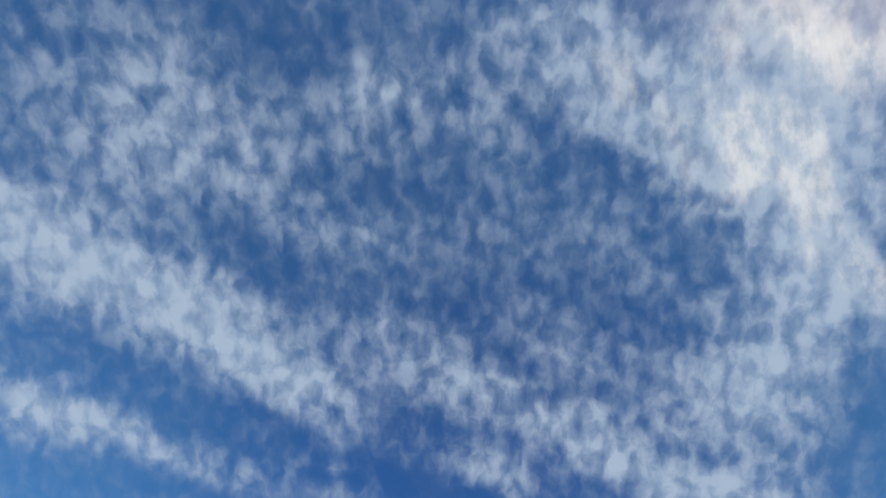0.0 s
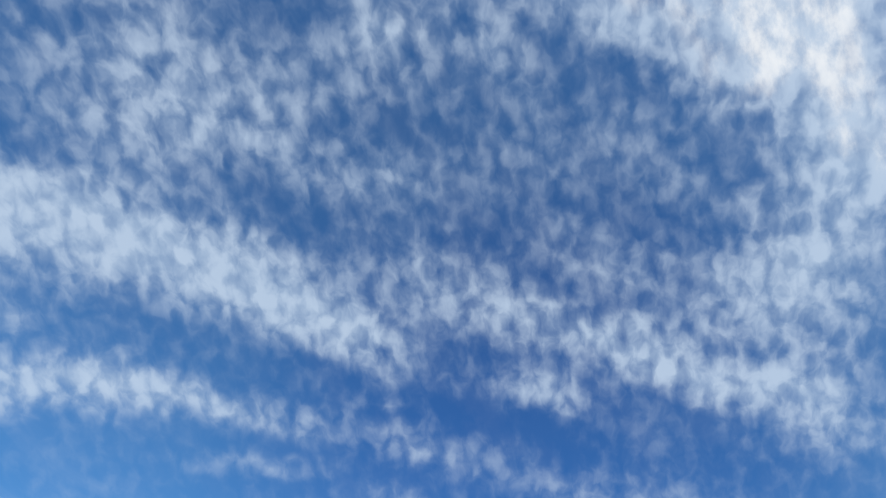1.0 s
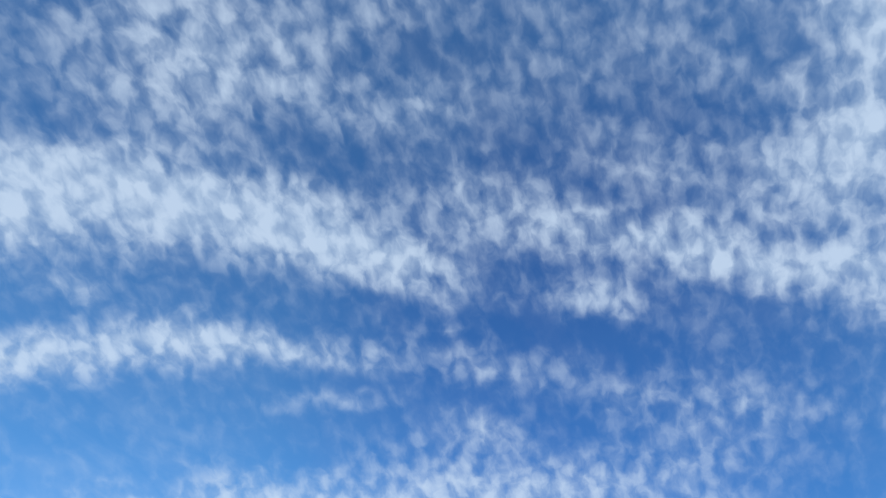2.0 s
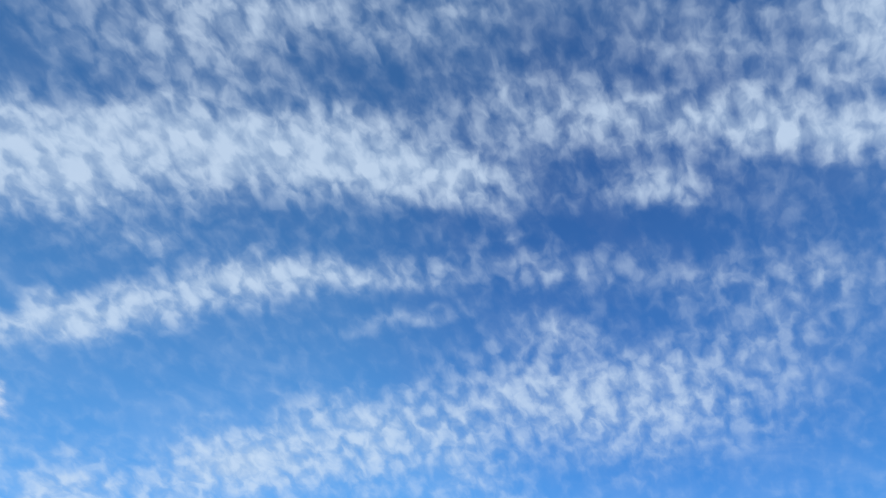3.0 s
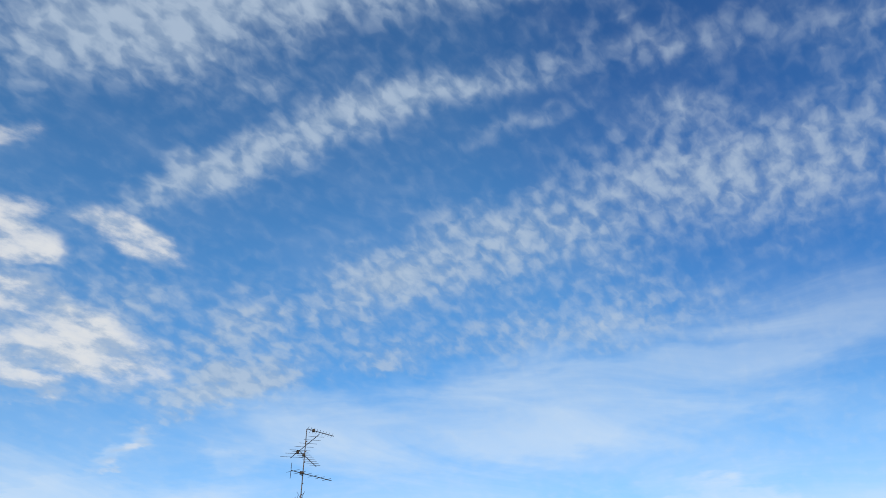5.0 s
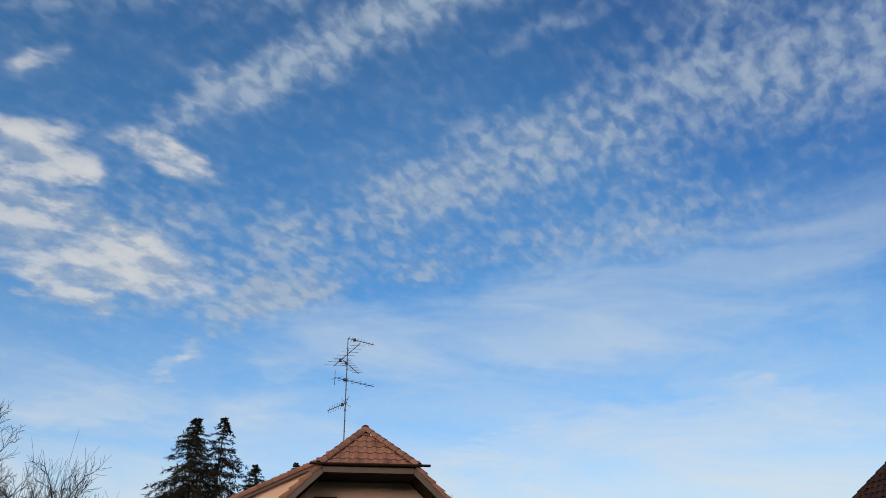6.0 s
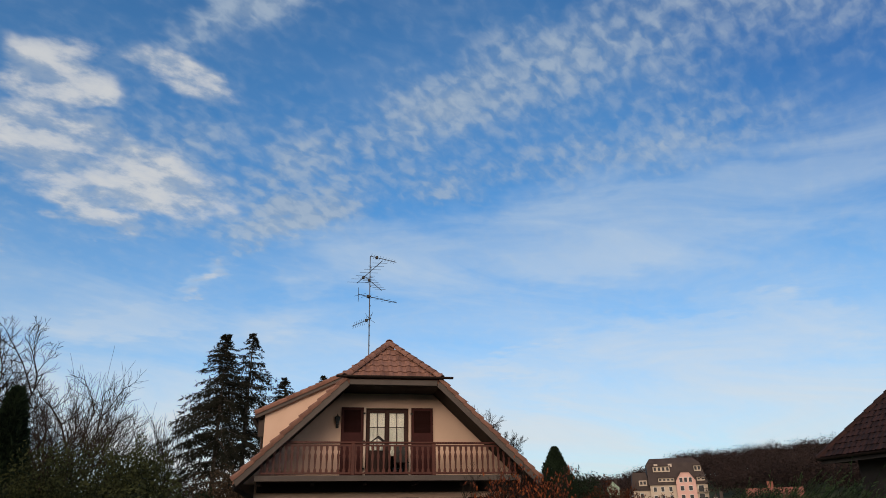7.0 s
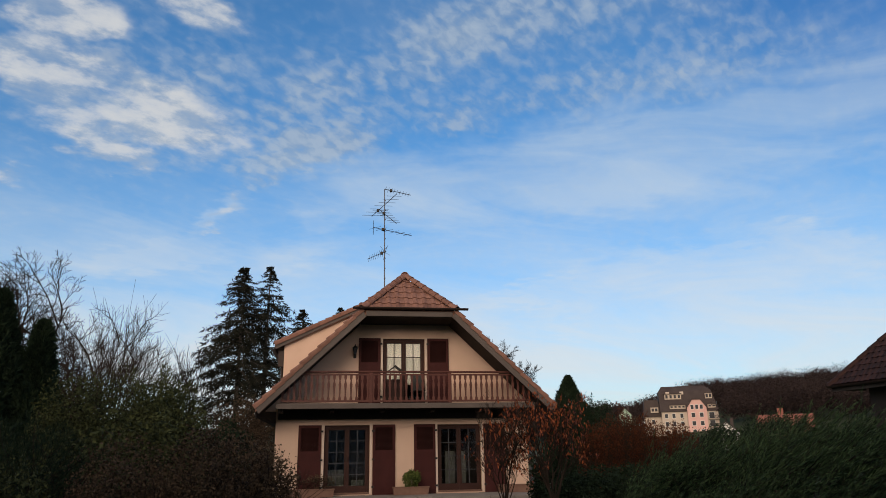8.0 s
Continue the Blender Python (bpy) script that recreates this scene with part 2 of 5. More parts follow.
fluff_above = wnoise(above, 17.0, 7.0, 0.58, 0.0)
# long level streaks of the high veil
level = wnode("ShaderNodeCombineXYZ")
WL.new(wmath("ARCTAN2", split.outputs[0], split.outputs[1]), level.inputs[0])
WL.new(wmath("MULTIPLY_ADD", split.outputs[0], 0.12, split.outputs[2]), level.inputs[1])
silk = wnoise(wmap(level.outputs[0], 0.13, 0.0, 1.0, 0.21, 0), 3.2, 5.0, 0.55, 0.5)


def lifted(cover, n, gain):
    """cover, broken up by the noise n about its middle"""
    return wmath("MULTIPLY_ADD", wmath("SUBTRACT", n, 0.5), gain, cover)


cell = wsmooth(cells.outputs[0], 0.05, 0.66, 1.0, 0.0)
speck = wnoise(push.outputs[0], 13.0, 3.0, 0.5, 0.0)
mottle = wmath("MULTIPLY_ADD", cell, 0.20, wmath("MULTIPLY", grain, 1.25))
mottle = wmath("MULTIPLY_ADD", speck, 0.25, mottle)
mottle = wmath("SUBTRACT", mottle, 0.34)
spread = wmath("ADD", wmath("MINIMUM", RIPPLES[-1], 1.15), wsmooth(split.outputs[2], 0.86, 0.98, 0.03, 0.13))
cover = lifted(spread, coarse, 0.32)
gain = wmath("MULTIPLY_ADD", wmath("MINIMUM", spread, 0.7), 0.86, 0.40)
rip_cover = wmath("MULTIPLY_ADD", wmath("SUBTRACT", mottle, 0.5), gain, wmath("MULTIPLY", cover, 0.84))
rip = wsmooth(rip_cover, -0.12, 1.22, 0.0, 0.84)
puff_cover = wmath("MULTIPLY", lifted(wmath("MINIMUM", PUFFS[-1], 0.70), fluff, 1.9), wsmooth(PUFFS[-1], 0.0, 0.35))
puff = wsmooth(puff_cover, -0.12, 1.15, 0.0, 0.93)
thin = wsmooth(lifted(wmath("MINIMUM", VEIL[-1], 0.46), silk, 0.85), -0.05, 1.05, 0.0, 0.74)
thin = wmath("MULTIPLY", thin, wsmooth(split.outputs[2], 0.55, 0.78, 1.0, 0.0))

nishita = wnode("ShaderNodeTexSky")
nishita.sky_type, nishita.sun_disc = "NISHITA", False
nishita.sun_elevation, nishita.sun_rotation = radians(SUN_EL), radians(SUN_AZ)
nishita.altitude, nishita.air_density, nishita.dust_density, nishita.ozone_density = 300.0, 1.0, 0.6, 2.5
clear = wmix(1.0, nishita.outputs[0], SKY_TINT, "MULTIPLY")
clear = wmix(wsmooth(split.outputs[2], 0.55, 0.95), clear, wmix(1.0, clear, (0.60, 0.73, 0.85), "MULTIPLY"))
# deeper blue away to the east
east = wnode("ShaderNodeVectorMath")
east.operation = "DOT_PRODUCT"
WL.new(toward, east.inputs[0])
east.inputs[1].default_value = (0.55, 0.45, 0.70)
clear = wmix(wsmooth(east.outputs["Value"], 0.86, 1.0), clear, wmix(1.0, clear, (0.50, 0.68, 0.86), "MULTIPLY"))
haze = wsmooth(split.outputs[2], 0.0, 0.46, 1.0, 0.0)
pale = wmix(wsmooth(split.outputs[2], 0.06, 0.42), (1.10, 1.11, 1.10), (0.82, 0.99, 1.13))
streaked = wmath("MULTIPLY_ADD", wmath("SUBTRACT", silk, 0.5), 1.15, 0.84)
clear = wmix(wmath("MULTIPLY", haze, streaked, clamp=True), clear, pale)
shade = wsmooth(wmath("MULTIPLY_ADD", wmath("SUBTRACT", fluff, fluff_above), 1.3, wmath("MULTIPLY_ADD", PUFFS[-1], 0.12, fluff)), 0.36, 0.82)
white = wmix(shade, (0.54, 0.65, 0.80), (0.93, 0.95, 0.97))
fleece = wmix(haze, (0.52, 0.645, 0.81), (1.06, 1.16, 1.24))
fleece = wmix(wsmooth(mottle, 0.28, 0.72), wmix(1.0, fleece, (0.82, 0.87, 0.92), "MULTIPLY"), wmix(1.0, fleece, (1.06, 1.055, 1.045), "MULTIPLY"))
sky = wmix(rip, clear, fleece)
sky = wmix(thin, sky, wmix(wsmooth(split.outputs[2], 0.10, 0.45), (1.10, 1.12, 1.12), (0.86, 0.99, 1.09)))
sky = wmix(puff, sky, white)
# the low sun's glow in the thin cloud round it, behind the viewer
sun_way = Vector((math.sin(radians(SUN_AZ)) * math.cos(radians(SUN_EL)), math.cos(radians(SUN_AZ)) * math.cos(radians(SUN_EL)), math.sin(radians(SUN_EL))))
near_sun = wnode("ShaderNodeVectorMath")
near_sun.operation = "DOT_PRODUCT"
WL.new(toward, near_sun.inputs[0])
near_sun.inputs[1].default_value = sun_way
sky = wmix(wsmooth(near_sun.outputs["Value"], 0.32, 1.0), sky, (2.7, 2.15, 1.6))
out = wnode("ShaderNodeOutputWorld")
back = wnode("ShaderNodeBackground")
back.inputs[1].default_value = 1.0
WL.new(sky, back.inputs[0])
WL.new(back.outputs[0], out.inputs[0])

sun = new("sun", bpy.data.lights.new("sun", "SUN"))
sun.data.energy, sun.data.angle, sun.data.color = 1.9, radians(24), (1.0, 0.80, 0.64)
sun.matrix_world = look(sun_way * 60, (0, 0, 0))


# ---- materials ----
def mat(name, dark, light, rough=0.7, scale=6.0, bump=0.0, metal=0.0, island=0.0, each=0.0, fine=40.0, spec=0.3):
    """Two colours mixed by coarse and fine noise; island and each: how far single leaves or pieces differ."""
    m = bpy.data.materials.new(name)
    m.use_nodes = True
    N, L = m.node_tree.nodes, m.node_tree.links
    b = N["Principled BSDF"]
    b.inputs["Roughness"].default_value, b.inputs["Metallic"].default_value = rough, metal
    b.inputs["Specular IOR Level"].default_value = spec
    co = N.new("ShaderNodeTexCoord")
    big, small = N.new("ShaderNodeTexNoise"), N.new("ShaderNodeTexNoise")
    for n, s, d in ((big, scale, 4), (small, fine, 6)):
        L.new(co.outputs["Object"], n.inputs["Vector"])
        n.inputs["Scale"].default_value, n.inputs["Detail"].default_value = s, d
    add = N.new("ShaderNodeMath")
    add.operation = "MULTIPLY_ADD"
    L.new(small.outputs[0], add.inputs[0])
    add.inputs[1].default_value = 0.6
    L.new(big.outputs[0], add.inputs[2])
    last = add.outputs[0]
    for use, kind, port in ((island, "ShaderNodeNewGeometry", "Random Per Island"), (each, "ShaderNodeObjectInfo", "Random")):
        if use:
            r, a = N.new(kind), N.new("ShaderNodeMath")
            a.operation = "MULTIPLY_ADD"
            L.new(r.outputs[port], a.inputs[0])
            a.inputs[1].default_value = use
            L.new(last, a.inputs[2])
            s = N.new("ShaderNodeMath")
            s.operation = "SUBTRACT"
            L.new(a.outputs[0], s.inputs[0])
            s.inputs[1].default_value = use / 2
            last = s.outputs[0]
    rng = N.new("ShaderNodeMapRange")
    L.new(last, rng.inputs[0])
    rng.inputs[1].default_value, rng.inputs[2].default_value = 0.45, 1.15
    mix = N.new("ShaderNodeMix")
    mix.data_type = "RGBA"
    L.new(rng.outputs[0], mix.inputs[0])
    mix.inputs[6].default_value, mix.inputs[7].default_value = (*dark, 1), (*light, 1)
    L.new(mix.outputs[2], b.inputs["Base Color"])
    if bump:
        bp = N.new("ShaderNodeBump")
        bp.inputs["Strength"].default_value, bp.inputs["Distance"].default_value = bump, 0.01
        L.new(last, bp.inputs["Height"])
        L.new(bp.outputs[0], b.inputs["Normal"])
    return m


def glass_mat(name, tint):
    m = bpy.data.materials.new(name)
    m.use_nodes = True
    b = m.node_tree.nodes["Principled BSDF"]
    b.inputs["Base Color"].default_value = (*tint, 1)
    b.inputs["Roughness"].default_value, b.inputs["Transmission Weight"].default_value, b.inputs["IOR"].default_value = 0.02, 1.0, 1.45
    return m


PLASTER = mat("peach_render", (0.60, 0.42, 0.325), (0.72, 0.525, 0.415), 0.9, 1.2, 0.4, fine=90)
FASCIA = mat("grey_brown_board", (0.070, 0.056, 0.050), (0.12, 0.098, 0.088), 0.7, 2.0, 0.2)
# dark boards, taken to near-black so the colour carries the shade below roof and balcony
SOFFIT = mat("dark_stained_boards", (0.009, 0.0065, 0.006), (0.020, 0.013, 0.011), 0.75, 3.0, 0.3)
GUTTER = mat("dark_brown_metal", (0.025, 0.016, 0.014), (0.045, 0.03, 0.026), 0.4, 5.0, metal=0.3)
TILE = mat("clay_tile", (0.135, 0.066, 0.049), (0.27, 0.139, 0.104), 0.8, 5.0, 0.4, each=0.5, fine=60)
STAIN = mat("red_brown_stained_wood", (0.056, 0.017, 0.013), (0.118, 0.038, 0.028), 0.55, 4.0, 0.2, each=0.25)
SHUTTER = mat("wine_brown_shutter_paint", (0.036, 0.010, 0.010), (0.066, 0.018, 0.017), 0.62, 3.0, 0.2, spec=0.15)
SLATS = mat("dark_shutter_slats", (0.02, 0.007, 0.007), (0.045, 0.014, 0.013), 0.6, 3.0)
DOORWOOD = mat("brown_door_frame", (0.028, 0.012, 0.010), (0.055, 0.023, 0.018), 0.55, 4.0, spec=0.2)
GREYBAR = mat("grey_glazing_bars", (0.045, 0.045, 0.053), (0.085, 0.085, 0.097), 0.5, 5.0)
JAMB = mat("pale_render_edge", (0.62, 0.50, 0.42), (0.74, 0.60, 0.52), 0.85, 3.0)
BLACK = mat("black_iron", (0.012, 0.011, 0.011), (0.03, 0.028, 0.027), 0.5, 8.0)
GLASS = glass_mat("window_glass", (0.95, 0.97, 0.96))
# cream for the upper panes: their bright sky reflection put into a colour
PANE_SHINE = mat("cream_net_curtain", (0.86, 0.83, 0.74), (0.93, 0.91, 0.83), 0.9, 8.0)
ROOM = mat("dim_room_paint", (0.018, 0.016, 0.015), (0.04, 0.036, 0.032), 0.9, 1.0)
SHEER = mat("grey_net_curtain", (0.07, 0.072, 0.062), (0.12, 0.124, 0.11), 0.9, 8.0)
STONE = mat("pale_terrace_stone", (0.19, 0.17, 0.15), (0.29, 0.26, 0.235), 0.85, 2.0, 0.4)
TERRACOTTA = mat("terracotta", (0.15, 0.082, 0.062), (0.23, 0.135, 0.10), 0.85, 6.0, 0.2)
STEEL = mat("dull_steel", (0.05, 0.05, 0.055), (0.11, 0.11, 0.12), 0.45, 20.0, metal=0.7)
GRASS = mat("lawn_earth", (0.02, 0.03, 0.012), (0.06, 0.075, 0.03), 0.95, 0.4, 0.5)
BARK = mat("grey_brown_bark", (0.035, 0.028, 0.022), (0.10, 0.08, 0.065), 0.9, 8.0, 0.5)
TWIG = mat("dark_twigs", (0.014, 0.011, 0.009), (0.040, 0.030, 0.025), 0.9, 3.0, island=0.3, spec=0.06)
SPRUCE = mat("spruce_needles", (0.008, 0.009, 0.007), (0.030, 0.030, 0.021), 0.8, 1.0, island=0.5, spec=0.06)
THUJA = mat("thuja_scales", (0.008, 0.015, 0.010), (0.028, 0.045, 0.024), 0.8, 2.0, island=0.5, spec=0.06)
JUNIPER = mat("juniper_needles", (0.012, 0.028, 0.014), (0.105, 0.160, 0.070), 0.75, 1.2, island=0.6, spec=0.06)
GREENLEAF = mat("dull_green_leaves", (0.015, 0.020, 0.009), (0.074, 0.084, 0.034), 0.7, 1.0, island=0.6, spec=0.06)
BROWNLEAF = mat("withered_brown_leaves", (0.020, 0.014, 0.010), (0.118, 0.083, 0.055), 0.75, 1.5, island=0.6, spec=0.06)
REDLEAF = mat("rust_red_leaves", (0.060, 0.013, 0.009), (0.34, 0.085, 0.022), 0.65, 0.9, island=0.7)
RUST = mat("rust_brown_hedge_leaves", (0.030, 0.011, 0.008), (0.125, 0.043, 0.020), 0.8, 1.0, island=0.6, spec=0.06)
BOXLEAF = mat("yellow_green_leaves", (0.035, 0.06, 0.012), (0.12, 0.15, 0.03), 0.7, 5.0, island=0.6)
WOODS = mat("bare_brown_woods", (0.018, 0.0135, 0.014), (0.050, 0.036, 0.034), 0.95, 0.11, island=0.25, fine=0.5, spec=0.06)
BARNTILE = mat("old_dark_red_tile", (0.018, 0.0085, 0.0075), (0.044, 0.019, 0.016), 0.85, 2.0, 0.4, each=0.5, fine=30)
BARNWALL = mat("weathered_grey_boards", (0.025, 0.021, 0.019), (0.06, 0.052, 0.047), 0.9, 2.0, 0.4)
DARKBOARD = mat("almost_black_boards", (0.008, 0.007, 0.007), (0.02, 0.017, 0.016), 0.8, 2.0, 0.3)
PINK = mat("pink_render", (0.56, 0.34, 0.31), (0.67, 0.43, 0.39), 0.9, 0.3)
CREAM = mat("cream_render", (0.42, 0.35, 0.29), (0.52, 0.44, 0.37), 0.9, 0.3)
GREYROOF = mat("brown_grey_slates", (0.038, 0.028, 0.027), (0.070, 0.053, 0.050), 0.8, 0.3, fine=4)
FARGLASS = mat("dark_window_panes", (0.02, 0.022, 0.028), (0.05, 0.055, 0.065), 0.4, 0.5, spec=0.15)
WHITEWALL = mat("white_render", (0.66, 0.66, 0.66), (0.80, 0.80, 0.80), 0.9, 0.3)
GREENWALL = mat("pale_green_boards", (0.30, 0.42, 0.33), (0.42, 0.54, 0.44), 0.8, 0.4)
REDROOF = mat("fresh_red_tiles", (0.19, 0.07, 0.05), (0.29, 0.12, 0.085), 0.8, 0.6, fine=6)


# ---- builders ----
def mesh_ob(name, verts, faces, material, parent=None, label="", smooth=False):
    """verts: n x 3; faces: rows of one length (array) or a list of rows."""
    me = bpy.data.meshes.new(name)
    me.from_pydata([tuple(v) for v in np.asarray(verts, float).tolist()], [], [tuple(f) for f in (faces.tolist() if hasattr(faces, "tolist") else faces)])
    me.materials.append(material)
    if smooth:
        me.polygons.foreach_set("use_smooth", [True] * len(me.polygons))
    me.update()
    ob = new(name, me)
    if parent is not None:
        ob.parent = parent
    if label:
        ob["label"] = label
    return ob


def part(name, bm, material, parent, label="", smooth=False):
    me = bpy.data.meshes.new(name)
    bmesh.ops.recalc_face_normals(bm, faces=bm.faces)
    bm.to_mesh(me)
    bm.free()
    me.materials.append(material)
    if smooth:
        me.polygons.foreach_set("use_smooth", [True] * len(me.polygons))
    ob = new(name, me)
    if parent is not None:
        ob.parent = parent
    if label:
        ob["label"] = label
    return ob


def again(ob, m, parent=None):
    """another object on the same mesh"""
    o = new(ob.name.split(".")[0], ob.data)
    o.parent = parent if parent is not None else ob.parent
    o.matrix_basis = m
    for key in ("label",):
        if key in ob:
            o[key] = ob[key]
    return o


def add_box(bm, x0, x1, y0, y1, z0, z1, bevel=0.0):
    r = bmesh.ops.create_cube(bm, size=1.0)
    for v in r["verts"]:
        v.co = Vector(((x0 + x1) / 2 + v.co.x * (x1 - x0), (y0 + y1) / 2 + v.co.y * (y1 - y0), (z0 + z1) / 2 + v.co.z * (z1 - z0)))
    if bevel:
        edges = list({e for v in r["verts"] for e in v.link_edges})
        bmesh.ops.bevel(bm, geom=edges, offset=bevel, segments=1, affect="EDGES")
    return bm


def box(x0, x1, y0, y1, z0, z1, bevel=0.0):
    return add_box(bmesh.new(), x0, x1, y0, y1, z0, z1, bevel)


def prism(outline, y0, y1, bm=None):
    """an outline in x and z, drawn out from y0 to y1"""
    bm = bm or bmesh.new()
    a = [bm.verts.new((x, y0, z)) for x, z in outline]
    b = [bm.verts.new((x, y1, z)) for x, z in outline]
    bm.faces.new(a)
    bm.faces.new(b[::-1])
    for i in range(len(a)):
        j = (i + 1) % len(a)
        bm.faces.new((a[j], a[i], b[i], b[j]))
    return bm


def rod(bm, p, q, r0, r1=None, sides=6):
    p, q = Vector(p), Vector(q)
    r1 = r0 if r1 is None else r1
    turn = (q - p).to_track_quat("Z", "Y")
    rings = []
    for c, r in ((p, r0), (q, r1)):
        rings.append([bm.verts.new(c + turn @ Vector((r * math.cos(2 * math.pi * k / sides), r * math.sin(2 * math.pi * k / sides), 0))) for k in range(sides)])
    for k in range(sides):
        j = (k + 1) % sides
        bm.faces.new((rings[0][k], rings[0][j], rings[1][j], rings[1][k]))
    bm.faces.new(rings[0][::-1])
    bm.faces.new(rings[1])
    return bm


def empty(name, m, label, category, group="", kind=""):
    ob = new(name)
    ob.empty_display_size = 0.2
    ob.matrix_basis = m
    return tagged(ob, label, category, group, kind)


def unit(v):
    return v / np.maximum(np.linalg.norm(v, axis=-1, keepdims=True), 1e-9)


def tubes(segs, sides=4):
    """segs: rows of p (3), q (3), r0, r1"""
    s = np.array(segs, float)
    p, q, r0, r1 = s[:, :3], s[:, 3:6], s[:, 6:7], s[:, 7:8]
    d = unit(q - p)
    ref = np.where(np.abs(d[:, 2:3]) > 0.9, [[1.0, 0, 0]], [[0, 0, 1.0]])
    a = unit(np.cross(d, ref))
    b = np.cross(d, a)
    vs = []
    for c, r in ((p, r0), (q, r1)):
        for k in range(sides):
            w = 2 * math.pi * k / sides
            vs.append(c + r * (a * math.cos(w) + b * math.sin(w)))
    V = np.stack(vs, 1).reshape(-1, 3)
    base = np.arange(len(s))[:, None] * 2 * sides
    F = np.concatenate([base + np.array([[k, (k + 1) % sides, sides + (k + 1) % sides, sides + k]]) for k in range(sides)])
    return V, F


def leaves(at, way, side, length, width):
    """pointed four-cornered leaves: from at along way, half width along side, slightly folded"""
    n = np.cross(way, side)
    L, W = np.asarray(length)[:, None], np.asarray(width)[:, None]
    a, b = at, at + way * L
    m = at + way * L * 0.45
    V = np.stack([a, m + side * W + n * W * 0.35, b, m - side * W + n * W * 0.35], 1).reshape(-1, 3)
    return V, np.arange(len(at) * 4).reshape(-1, 4)


def blades(at, way, side, length, width):
    """three-cornered needles"""
    L, W = np.asarray(length)[:, None], np.asarray(width)[:, None]
    V = np.stack([at + side * W, at + way * L, at - side * W], 1).reshape(-1, 3)
    return V, np.arange(len(at) * 3).reshape(-1, 3)


# ---- ground and distance ----
def ground_height(x, y):
    """flat about the garden, rising to the wooded hill beyond"""
    d = np.hypot(x, y)
    far = np.clip((d - 160) / 290, 0, 1)
    az = np.degrees(np.arctan2(x, y))
    crest = np.interp(az, [-180, -60, 0, 9, 14, 16.5, 19, 24, 30, 60, 180], [20, 24, 13, 12, 12.5, 17, 24, 27, 29, 28, 20])
    return far * far * (3 - 2 * far) * crest + np.clip((d - 60) / 60, 0, 1) * 0.6


def build_ground():
    rings = [0, 4, 8, 14, 20, 28, 40, 60, 90, 120, 160, 200, 250, 300, 350, 400, 450, 520, 700, 1200, 2500, 4500]
    n = 96
    V, F = [(0, 0, 0)], []
    for r in rings[1:]:
        for k in range(n):
            a = 2 * math.pi * k / n
            x, y = r * math.sin(a), r * math.cos(a)
            V.append((x, y, float(ground_height(x, y)) + (0.03 * noise.noise((x * 0.7, y * 0.7, 0)) if r > 4 else 0)))
    for k in range(n):
        F.append((0, 1 + k, 1 + (k + 1) % n))
    for i in range(len(rings) - 2):
        for k in range(n):
            a, b = 1 + i * n + k, 1 + i * n + (k + 1) % n
            F.append((a, a + n, b + n, b))
    tagged(mesh_ob("ground", V, F, GRASS, smooth=True), "dull winter lawn and fields running to the hills", "ground", kind="structure")


build_ground()

# unseen wall added behind the viewer to shade garden and lower house front
part("wall_behind", box(-16, 16, -7.6, -7.0, -0.1, 9.0), mat("plain_grey_render", (0.30, 0.28, 0.26), (0.42, 0.40, 0.37), 0.9, 0.8, 0.3), None)
tagged(bpy.data.objects["wall_behind"], "plain grey wall added out of view to shade the garden", "wall", kind="structure")

# ---- the house ----
TURN = 9.5
HOUSE = empty("house", pose(-1.429, 23.927, 0, 0, 0, TURN), "peach rendered house with brown shutters, timber balcony and half-hipped clay roof", "house")
MID = 0.05
SLOPE = 0.953
EAVE_U, EAVE_Z = 4.76, 3.10
RIDGE = EAVE_Z + SLOPE * EAVE_U
BACK = 9.0
VERGE = -1.5


def roof_z(u):
    return RIDGE - SLOPE * abs(u - MID)


def wall_with_openings(x0, x1, z0, z1, y0, y1, holes):
    """a wall in bands, with holes (x0, x1, z0, z1) that go through"""
    bm = bmesh.new()
    xs = sorted({x0, x1, *(h[0] for h in holes), *(h[1] for h in holes)})
    zs = sorted({z0, z1, *(h[2] for h in holes), *(h[3] for h in holes)})
    for a, b in zip(xs, xs[1:]):
        for c, d in zip(zs, zs[1:]):
            if not any(h[0] < (a + b) / 2 < h[1] and h[2] < (c + d) / 2 < h[3] for h in holes):
                add_box(bm, a, b, y0, y1, c, d)
    bmesh.ops.remove_doubles(bm, verts=bm.verts, dist=0.0005)
    seen = {}
    for f in list(bm.faces):
        key = tuple(round(v, 3) for v in f.calc_center_median())
        seen.setdefault(key, []).append(f)
    bmesh.ops.delete(bm, geom=[f for fs in seen.values() if len(fs) > 1 for f in fs], context="FACES_ONLY")
    return bm


LOW_DOORS = [(-2.60, -1.12, 0.40, 2.53), (1.15, 2.63, 0.40, 2.53)]
HIGH_DOOR = (-0.70, 0.74, 3.16, 5.42)
part("wall", wall_with_openings(-4.18, 4.26, -0.1, 3.0, 0.0, 0.3, LOW_DOORS), PLASTER, HOUSE)
part("side_wall", box(-4.18, -3.88, 0.303, BACK - 0.4, -0.1, 3.0), PLASTER, HOUSE)
part("side_wall", box(3.96, 4.26, 0.303, BACK - 0.4, -0.1, 3.0), PLASTER, HOUSE)
part("back_wall", box(-4.18, 4.26, BACK - 0.397, BACK - 0.1, -0.1, 3.0), PLASTER, HOUSE)


